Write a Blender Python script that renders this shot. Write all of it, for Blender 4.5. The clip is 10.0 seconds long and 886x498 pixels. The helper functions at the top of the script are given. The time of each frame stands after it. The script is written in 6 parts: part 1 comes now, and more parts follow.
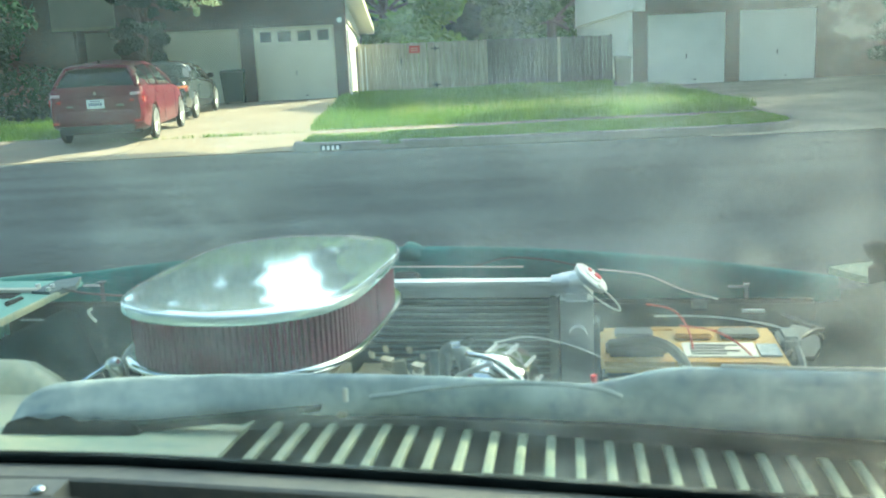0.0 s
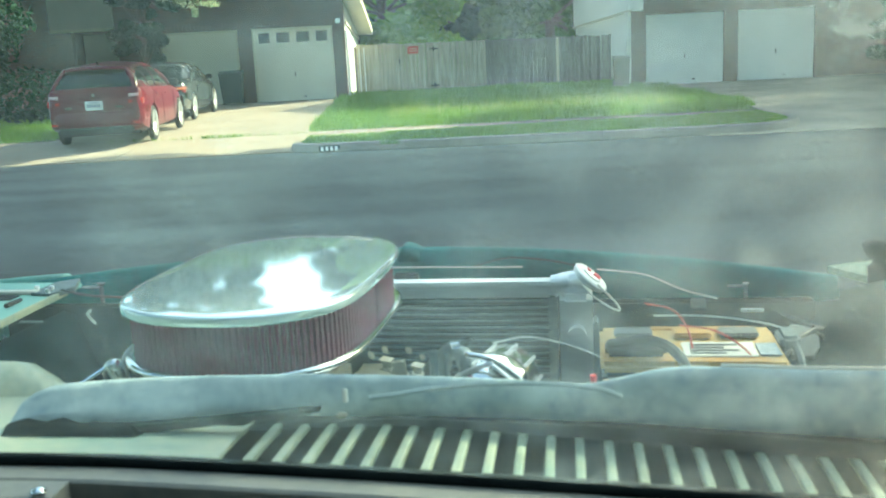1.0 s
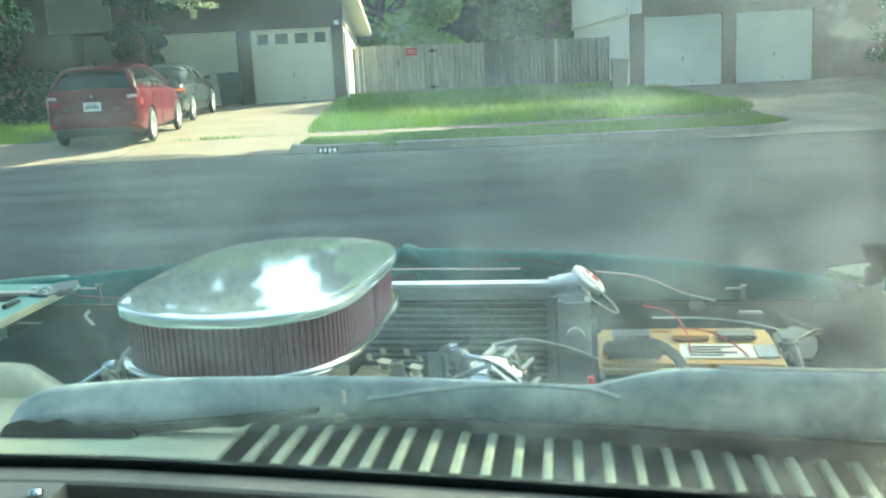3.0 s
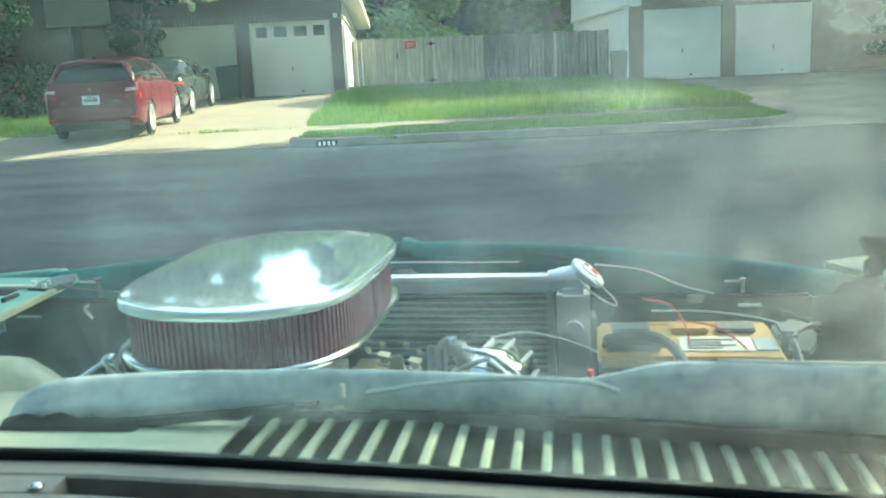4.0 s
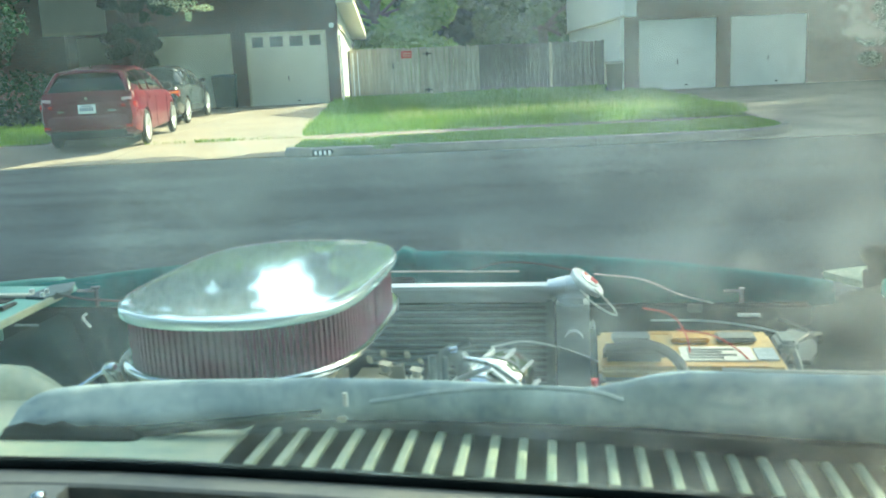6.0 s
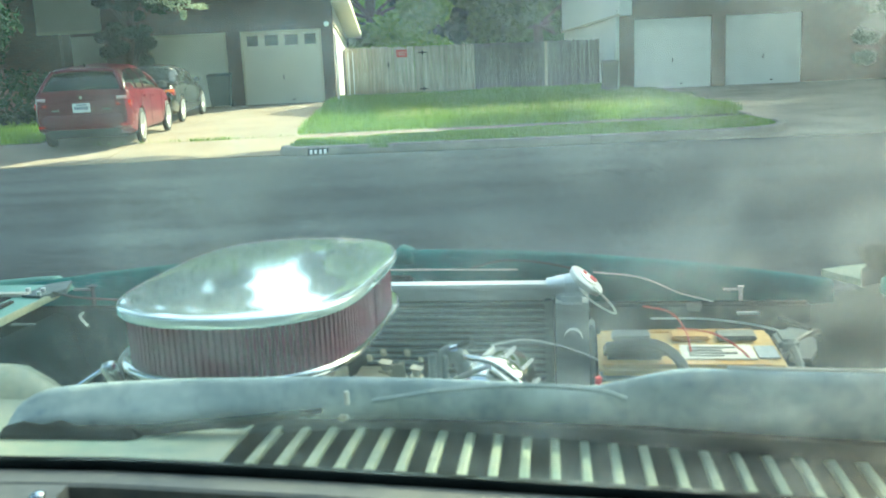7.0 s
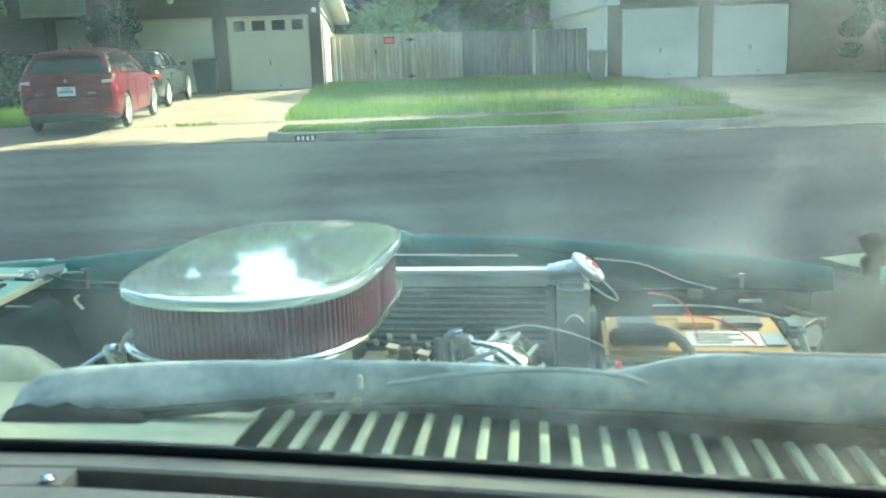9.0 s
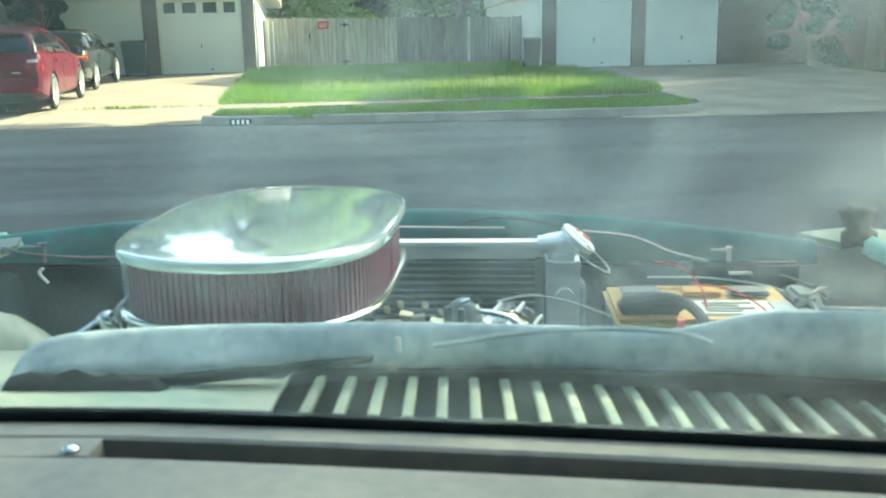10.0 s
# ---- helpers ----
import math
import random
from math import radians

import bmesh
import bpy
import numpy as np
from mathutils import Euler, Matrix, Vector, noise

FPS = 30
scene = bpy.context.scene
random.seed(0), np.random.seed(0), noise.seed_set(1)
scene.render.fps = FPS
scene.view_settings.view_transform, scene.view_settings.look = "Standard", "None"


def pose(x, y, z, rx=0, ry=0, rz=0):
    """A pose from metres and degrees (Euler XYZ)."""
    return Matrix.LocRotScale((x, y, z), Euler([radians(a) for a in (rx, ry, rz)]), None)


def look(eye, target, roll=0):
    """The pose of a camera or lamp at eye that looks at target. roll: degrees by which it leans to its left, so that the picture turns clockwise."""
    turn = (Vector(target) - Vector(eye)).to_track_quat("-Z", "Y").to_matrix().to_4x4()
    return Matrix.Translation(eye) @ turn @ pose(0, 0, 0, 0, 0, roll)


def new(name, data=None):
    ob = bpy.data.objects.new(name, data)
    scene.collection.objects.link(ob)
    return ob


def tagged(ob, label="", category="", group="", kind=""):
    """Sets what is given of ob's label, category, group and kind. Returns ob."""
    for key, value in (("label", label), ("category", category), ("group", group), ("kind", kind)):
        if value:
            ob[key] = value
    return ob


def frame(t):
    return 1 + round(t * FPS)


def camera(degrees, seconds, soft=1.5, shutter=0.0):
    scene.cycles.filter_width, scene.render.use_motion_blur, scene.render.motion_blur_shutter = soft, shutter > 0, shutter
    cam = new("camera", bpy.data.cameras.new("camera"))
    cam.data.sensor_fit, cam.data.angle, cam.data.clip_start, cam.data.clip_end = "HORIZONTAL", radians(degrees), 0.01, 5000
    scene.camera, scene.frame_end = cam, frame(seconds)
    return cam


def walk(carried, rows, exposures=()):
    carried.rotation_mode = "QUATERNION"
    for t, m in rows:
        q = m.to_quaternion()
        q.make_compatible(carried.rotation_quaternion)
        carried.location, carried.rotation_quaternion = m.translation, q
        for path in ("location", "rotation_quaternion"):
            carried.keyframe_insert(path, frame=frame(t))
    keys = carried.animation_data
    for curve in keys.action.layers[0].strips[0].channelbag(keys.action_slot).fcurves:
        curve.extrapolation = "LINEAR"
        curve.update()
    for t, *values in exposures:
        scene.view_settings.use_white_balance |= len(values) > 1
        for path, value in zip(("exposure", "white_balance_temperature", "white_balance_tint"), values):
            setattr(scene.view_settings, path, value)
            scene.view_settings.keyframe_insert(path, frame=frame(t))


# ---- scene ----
cam = camera(48.7, 10.0, soft=1.8)
# focused on the street: the cab and the cowl are slightly out of focus
cam.data.dof.use_dof, cam.data.dof.focus_distance, cam.data.dof.aperture_fstop = True, 20.0, 14.0
PATH = [
    (0.0, 0.000, 0.000, 1.600, -12.12, 2.63, -0.52),
    (0.5, 0.000, 0.000, 1.600, -12.00, 2.67, -0.63),
    (1.0, 0.000, 0.000, 1.600, -12.10, 2.81, -0.61),
    (1.5, 0.000, 0.000, 1.600, -11.88, 2.88, -0.70),
    (2.0, 0.000, 0.000, 1.600, -11.91, 2.79, -0.70),
    (2.5, 0.000, 0.000, 1.600, -11.86, 2.69, -0.67),
    (4.0, 0.000, 0.000, 1.600, -12.40, 2.74, -0.75),
    (4.5, 0.000, 0.000, 1.600, -12.13, 2.63, -0.71),
    (5.0, 0.000, 0.000, 1.600, -12.03, 2.69, -0.73),
    (5.5, -0.004, 0.000, 1.600, -11.82, 2.59, -0.85),
    (7.0, -0.015, 0.007, 1.597, -11.92, 2.56, -1.28),
    (7.5, -0.020, 0.010, 1.598, -11.93, 2.30, -1.43),
    (8.0, -0.024, 0.014, 1.598, -12.14, 2.21, -1.57),
    (8.5, -0.030, 0.016, 1.599, -12.48, 2.01, -1.69),
    (9.0, -0.045, 0.024, 1.588, -12.63, 1.92, -2.03),
    (9.5, -0.084, 0.045, 1.584, -13.08, 1.50, -3.61),
    (10.0, -0.147, 0.085, 1.546, -13.42, 0.96, -5.93),
]

LOOK = (2.34, 6660, -9)                       # stops, white balance
walk(cam, [(t, pose(x, y, z, 90 + p, r, w)) for t, x, y, z, p, r, w in PATH], [(t, LOOK[0] + ev, LOOK[1] + warm, LOOK[2] + tint) for t, ev, warm, tint in ((0.0, 0.0, 0, 0), (6.0, 0.0, 0, 0), (8.0, 0.05, 0, 0), (9.0, 0.11, 20, 1), (9.5, 0.37, 80, 3), (10.0, 0.18, 120, 6))])

# ---- world, sun, exposure ----
SUN_AZ, SUN_EL = radians(42), radians(34)      # azimuth from +x towards +y
world = bpy.data.worlds.new("world")
scene.world = world
world.use_nodes = True
wn = world.node_tree
sky = wn.nodes.new("ShaderNodeTexSky")
sky.sky_type, sky.sun_disc = "NISHITA", False
sky.sun_elevation, sky.sun_rotation = SUN_EL, radians(90) - SUN_AZ
sky.dust_density, sky.air_density = 4.0, 0.9
wn.nodes["Background"].inputs[1].default_value = 0.15
wn.links.new(sky.outputs[0], wn.nodes["Background"].inputs[0])
sun = new("sun", bpy.data.lights.new("sun", "SUN"))
sun.data.energy, sun.data.angle, sun.data.color = 3.6, radians(0.6), (1.0, 0.88, 0.70)
sun_way = Vector((math.cos(SUN_EL) * math.cos(SUN_AZ), math.cos(SUN_EL) * math.sin(SUN_AZ), math.sin(SUN_EL)))
sun.matrix_world = look(sun_way * 60, (0, 0, 0))

# ---- materials ----


def mat(name, color, rough=0.6, metal=0.0, vary=0.15, scale=6.0, fine=60.0, bump=0.0, bump_scale=80.0, color2=None, stretch=(1, 1, 1), coat=0.0, rand=0.0, spec=0.5, rough_var=0.12):
    m = bpy.data.materials.new(name)
    m.use_nodes = True
    nt = m.node_tree
    b = nt.nodes["Principled BSDF"]
    b.inputs["Metallic"].default_value = metal
    b.inputs["Coat Weight"].default_value = coat
    b.inputs["Specular IOR Level"].default_value = spec
    tc = nt.nodes.new("ShaderNodeTexCoord")
    mp = nt.nodes.new("ShaderNodeMapping")
    mp.inputs["Scale"].default_value = stretch
    nt.links.new(tc.outputs["Object"], mp.inputs[0])
    n1 = nt.nodes.new("ShaderNodeTexNoise")
    n1.inputs["Scale"].default_value, n1.inputs["Detail"].default_value = scale, 4
    n2 = nt.nodes.new("ShaderNodeTexNoise")
    n2.inputs["Scale"].default_value, n2.inputs["Detail"].default_value = fine, 3
    for n in (n1, n2):
        nt.links.new(mp.outputs[0], n.inputs["Vector"])
    mix = nt.nodes.new("ShaderNodeMix")
    mix.data_type = "FLOAT"
    mix.inputs[0].default_value = 0.4
    nt.links.new(n1.outputs[0], mix.inputs[2])
    nt.links.new(n2.outputs[0], mix.inputs[3])
    ramp = nt.nodes.new("ShaderNodeValToRGB")
    c2 = color2 or tuple(min(1, c * (1 + vary)) for c in color)
    c1 = tuple(c * (1 - vary) for c in color)
    ramp.color_ramp.elements[0].position, ramp.color_ramp.elements[1].position = 0.36, 0.64
    ramp.color_ramp.elements[0].color, ramp.color_ramp.elements[1].color = (*c1, 1), (*c2, 1)
    nt.links.new(mix.outputs[0], ramp.inputs[0])
    out = ramp.outputs[0]
    if rand:
        oi = nt.nodes.new("ShaderNodeObjectInfo")
        mr = nt.nodes.new("ShaderNodeMapRange")
        mr.inputs[3].default_value, mr.inputs[4].default_value = 1 - rand, 1 + rand
        nt.links.new(oi.outputs["Random"], mr.inputs[0])
        vm = nt.nodes.new("ShaderNodeVectorMath")
        vm.operation = "SCALE"
        nt.links.new(out, vm.inputs[0])
        nt.links.new(mr.outputs[0], vm.inputs["Scale"])
        out = vm.outputs[0]
    nt.links.new(out, b.inputs["Base Color"])
    rr = nt.nodes.new("ShaderNodeMapRange")
    rr.inputs[3].default_value, rr.inputs[4].default_value = max(0.02, rough - rough_var), min(1, rough + rough_var)
    nt.links.new(mix.outputs[0], rr.inputs[0])
    nt.links.new(rr.outputs[0], b.inputs["Roughness"])
    if bump:
        n3 = nt.nodes.new("ShaderNodeTexNoise")
        n3.inputs["Scale"].default_value, n3.inputs["Detail"].default_value = bump_scale, 4
        nt.links.new(mp.outputs[0], n3.inputs["Vector"])
        bp = nt.nodes.new("ShaderNodeBump")
        bp.inputs["Strength"].default_value = bump
        bp.inputs["Distance"].default_value = 0.01
        nt.links.new(n3.outputs[0], bp.inputs["Height"])
        nt.links.new(bp.outputs[0], b.inputs["Normal"])
    return m


def brick_mat(name, c1, c2, mortar):
    m = mat(name, c1, 0.85)
    nt = m.node_tree
    b = nt.nodes["Principled BSDF"]
    tc = nt.nodes.new("ShaderNodeTexCoord")
    sep = nt.nodes.new("ShaderNodeSeparateXYZ")
    com = nt.nodes.new("ShaderNodeCombineXYZ")
    nt.links.new(tc.outputs["Object"], sep.inputs[0])
    add = nt.nodes.new("ShaderNodeMath")
    nt.links.new(sep.outputs[0], add.inputs[0])
    nt.links.new(sep.outputs[1], add.inputs[1])
    nt.links.new(add.outputs[0], com.inputs[0])
    nt.links.new(sep.outputs[2], com.inputs[1])
    br = nt.nodes.new("ShaderNodeTexBrick")
    br.inputs["Scale"].default_value = 1.0
    br.inputs["Brick Width"].default_value, br.inputs["Row Height"].default_value = 0.21, 0.075
    br.inputs["Mortar Size"].default_value = 0.006
    br.inputs["Color1"].default_value, br.inputs["Color2"].default_value, br.inputs["Mortar"].default_value = (*c1, 1), (*c2, 1), (*mortar, 1)
    nt.links.new(com.outputs[0], br.inputs["Vector"])
    n = nt.nodes.new("ShaderNodeTexNoise")
    n.inputs["Scale"].default_value = 1.3
    mx = nt.nodes.new("ShaderNodeMix")
    mx.data_type, mx.blend_type = "RGBA", "MULTIPLY"
    mx.inputs[0].default_value = 0.5
    nt.links.new(br.outputs[0], mx.inputs[6])
    nt.links.new(n.outputs[0], mx.inputs[7])
    nt.links.new(mx.outputs[2], b.inputs["Base Color"])
    bp = nt.nodes.new("ShaderNodeBump")
    bp.inputs["Strength"].default_value, bp.inputs["Distance"].default_value = 0.6, 0.008
    bp.invert = True
    nt.links.new(br.outputs["Fac"], bp.inputs["Height"])
    nt.links.new(bp.outputs[0], b.inputs["Normal"])
    return m


def leaf_mat(name, c, c2, thin=0.4):
    m = bpy.data.materials.new(name)
    m.use_nodes = True
    nt = m.node_tree
    b = nt.nodes["Principled BSDF"]
    b.inputs["Roughness"].default_value = 0.6
    b.inputs["Specular IOR Level"].default_value = 0.06
    g = nt.nodes.new("ShaderNodeNewGeometry")
    ramp = nt.nodes.new("ShaderNodeValToRGB")
    ramp.color_ramp.elements[0].color, ramp.color_ramp.elements[1].color = (*c, 1), (*c2, 1)
    nt.links.new(g.outputs["Random Per Island"], ramp.inputs[0])
    nt.links.new(ramp.outputs[0], b.inputs["Base Color"])
    tr = nt.nodes.new("ShaderNodeBsdfTranslucent")
    nt.links.new(ramp.outputs[0], tr.inputs[0])
    mx = nt.nodes.new("ShaderNodeMixShader")
    mx.inputs[0].default_value = thin
    nt.links.new(b.outputs[0], mx.inputs[1])
    nt.links.new(tr.outputs[0], mx.inputs[2])
    nt.links.new(mx.outputs[0], nt.nodes["Material Output"].inputs[0])
    return m


def glass_mat(name, tint, rough=0.02, clear=0.75):
    """Thin glass: partly clear, the rest a glossy reflection."""
    m = bpy.data.materials.new(name)
    m.use_nodes = True
    nt = m.node_tree
    nt.nodes.remove(nt.nodes["Principled BSDF"])
    t = nt.nodes.new("ShaderNodeBsdfTransparent")
    t.inputs[0].default_value = (*[c * clear for c in tint], 1)
    g = nt.nodes.new("ShaderNodeBsdfGlossy")
    g.inputs["Roughness"].default_value = rough
    mx = nt.nodes.new("ShaderNodeMixShader")
    mx.inputs[0].default_value = 0.08
    nt.links.new(t.outputs[0], mx.inputs[1])
    nt.links.new(g.outputs[0], mx.inputs[2])
    nt.links.new(mx.outputs[0], nt.nodes["Material Output"].inputs[0])
    return m


def dusty_glass_mat():
    """Windscreen glass with an uneven film of dust, smears and specks that scatters the light falling on it."""
    m = bpy.data.materials.new("dusty_windscreen")
    m.use_nodes = True
    nt = m.node_tree
    nt.nodes.remove(nt.nodes["Principled BSDF"])
    L = nt.links.new
    tc = nt.nodes.new("ShaderNodeTexCoord")

    def noise_tex(scale, detail, stretch, rough=0.5):
        mp = nt.nodes.new("ShaderNodeMapping")
        mp.inputs["Scale"].default_value = stretch
        L(tc.outputs["Object"], mp.inputs[0])
        n = nt.nodes.new("ShaderNodeTexNoise")
        n.inputs["Scale"].default_value, n.inputs["Detail"].default_value, n.inputs["Roughness"].default_value = scale, detail, rough
        L(mp.outputs[0], n.inputs["Vector"])
        return n.outputs[0]

    def ramp(src, lo, hi, a, b):
        r = nt.nodes.new("ShaderNodeMapRange")
        r.interpolation_type = "SMOOTHSTEP"
        r.inputs[1].default_value, r.inputs[2].default_value, r.inputs[3].default_value, r.inputs[4].default_value = lo, hi, a, b
        L(src, r.inputs[0])
        return r.outputs[0]

    def plus(a, b):
        n = nt.nodes.new("ShaderNodeMath")
        L(a, n.inputs[0])
        L(b, n.inputs[1])
        return n.outputs[0]

    def slanted(a, k, b):
        n = nt.nodes.new("ShaderNodeMath")
        n.operation = "MULTIPLY_ADD"
        n.inputs[1].default_value = k
        L(a, n.inputs[0])
        L(b, n.inputs[2])
        return n.outputs[0]

    film = ramp(noise_tex(19.0, 6, (1, 1, 1), 0.66), 0.36, 0.68, DUST[0], DUST[1])
    smear = ramp(noise_tex(24.0, 3, (0.5, 1.3, 1.3)), 0.55, 0.80, 0.0, DUST[2])
    v = nt.nodes.new("ShaderNodeTexVoronoi")
    v.inputs["Scale"].default_value = 17.0
    L(tc.outputs["Object"], v.inputs["Vector"])
    specks = ramp(v.outputs["Distance"], 0.02, 0.16, DUST[3], 0.0)
    dust = plus(plus(film, smear), specks)
    # the film thickens to the right, standing in for sun on the dust
    sep = nt.nodes.new("ShaderNodeSeparateXYZ")
    L(tc.outputs["Object"], sep.inputs[0])
    side = ramp(sep.outputs[0], 0.20, 0.72, 0.80, 1.66)
    mul = nt.nodes.new("ShaderNodeMath")
    mul.operation = "MULTIPLY"
    L(dust, mul.inputs[0])
    L(side, mul.inputs[1])
    # a cleaner band lies just above the dusty foot of the glass
    low = slanted(sep.outputs[0], -0.065, sep.outputs[2])
    foot = plus(ramp(low, 1.37, 1.41, 0.52, 1.12), ramp(low, 1.32, 1.365, 0.50, 0.0))
    mul2 = nt.nodes.new("ShaderNodeMath")
    mul2.operation = "MULTIPLY"
    L(mul.outputs[0], mul2.inputs[0])
    L(foot, mul2.inputs[1])
    # above the middle the film is thinner at low x and thicker beyond it
    high = ramp(sep.outputs[2], 1.655, 1.71, 0.0, 1.0)
    upper_side = ramp(sep.outputs[0], 0.22, 0.38, 0.75, 1.22)
    mix = nt.nodes.new("ShaderNodeMix")
    mix.inputs[2].default_value = 1.0
    L(high, mix.inputs[0])
    L(upper_side, mix.inputs[3])
    mul3 = nt.nodes.new("ShaderNodeMath")
    mul3.operation = "MULTIPLY"
    L(mul2.outputs[0], mul3.inputs[0])
    L(mix.outputs[0], mul3.inputs[1])
    # the film also thins along a slant at the low-x edge
    edge_thin = ramp(slanted(sep.outputs[2], -0.66, sep.outputs[0]), -0.99, -0.88, 0.50, 1.0)
    mul4 = nt.nodes.new("ShaderNodeMath")
    mul4.operation = "MULTIPLY"
    L(mul3.outputs[0], mul4.inputs[0])
    L(edge_thin, mul4.inputs[1])
    t = nt.nodes.new("ShaderNodeBsdfTransparent")
    t.inputs[0].default_value = (0.86, 0.98, 0.93, 1)
    g = nt.nodes.new("ShaderNodeBsdfGlossy")
    g.inputs["Roughness"].default_value = 0.02
    clean = nt.nodes.new("ShaderNodeMixShader")
    clean.inputs[0].default_value = 0.04
    L(t.outputs[0], clean.inputs[1])
    L(g.outputs[0], clean.inputs[2])
    tl = nt.nodes.new("ShaderNodeBsdfTranslucent")
    # grey-green dust, turned warmer towards the far end of the glass: sunshine put into the tint
    sun_tint = ramp(sep.outputs[0], 0.25, 0.75, 0.0, 1.0)
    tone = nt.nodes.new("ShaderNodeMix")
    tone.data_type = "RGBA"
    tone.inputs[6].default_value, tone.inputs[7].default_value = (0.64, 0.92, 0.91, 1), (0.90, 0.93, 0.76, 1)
    L(sun_tint, tone.inputs[0])
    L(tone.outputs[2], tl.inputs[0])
    mx = nt.nodes.new("ShaderNodeMixShader")
    L(mul4.outputs[0], mx.inputs[0])
    L(clean.outputs[0], mx.inputs[1])
    L(tl.outputs[0], mx.inputs[2])
    L(mx.outputs[0], nt.nodes["Material Output"].inputs[0])
    return m


def spot_mat(name, color, dense):
    """A dried drop: dense in the middle, thinning to its rim."""
    m = bpy.data.materials.new(name)
    m.use_nodes = True
    nt = m.node_tree
    nt.nodes.remove(nt.nodes["Principled BSDF"])
    tc = nt.nodes.new("ShaderNodeTexCoord")
    gr = nt.nodes.new("ShaderNodeTexGradient")
    gr.gradient_type = "SPHERICAL"
    mp = nt.nodes.new("ShaderNodeMapping")
    mp.inputs["Scale"].default_value = (250, 250, 250)
    nt.links.new(tc.outputs["Object"], mp.inputs[0])
    nt.links.new(mp.outputs[0], gr.inputs[0])
    mr = nt.nodes.new("ShaderNodeMapRange")
    mr.interpolation_type = "SMOOTHSTEP"
    mr.inputs[4].default_value = dense
    nt.links.new(gr.outputs["Fac"], mr.inputs[0])
    t = nt.nodes.new("ShaderNodeBsdfTransparent")
    tl = nt.nodes.new("ShaderNodeBsdfTranslucent")
    tl.inputs[0].default_value = (*color, 1)
    mx = nt.nodes.new("ShaderNodeMixShader")
    nt.links.new(mr.outputs[0], mx.inputs[0])
    nt.links.new(t.outputs[0], mx.inputs[1])
    nt.links.new(tl.outputs[0], mx.inputs[2])
    nt.links.new(mx.outputs[0], nt.nodes["Material Output"].inputs[0])
    return m


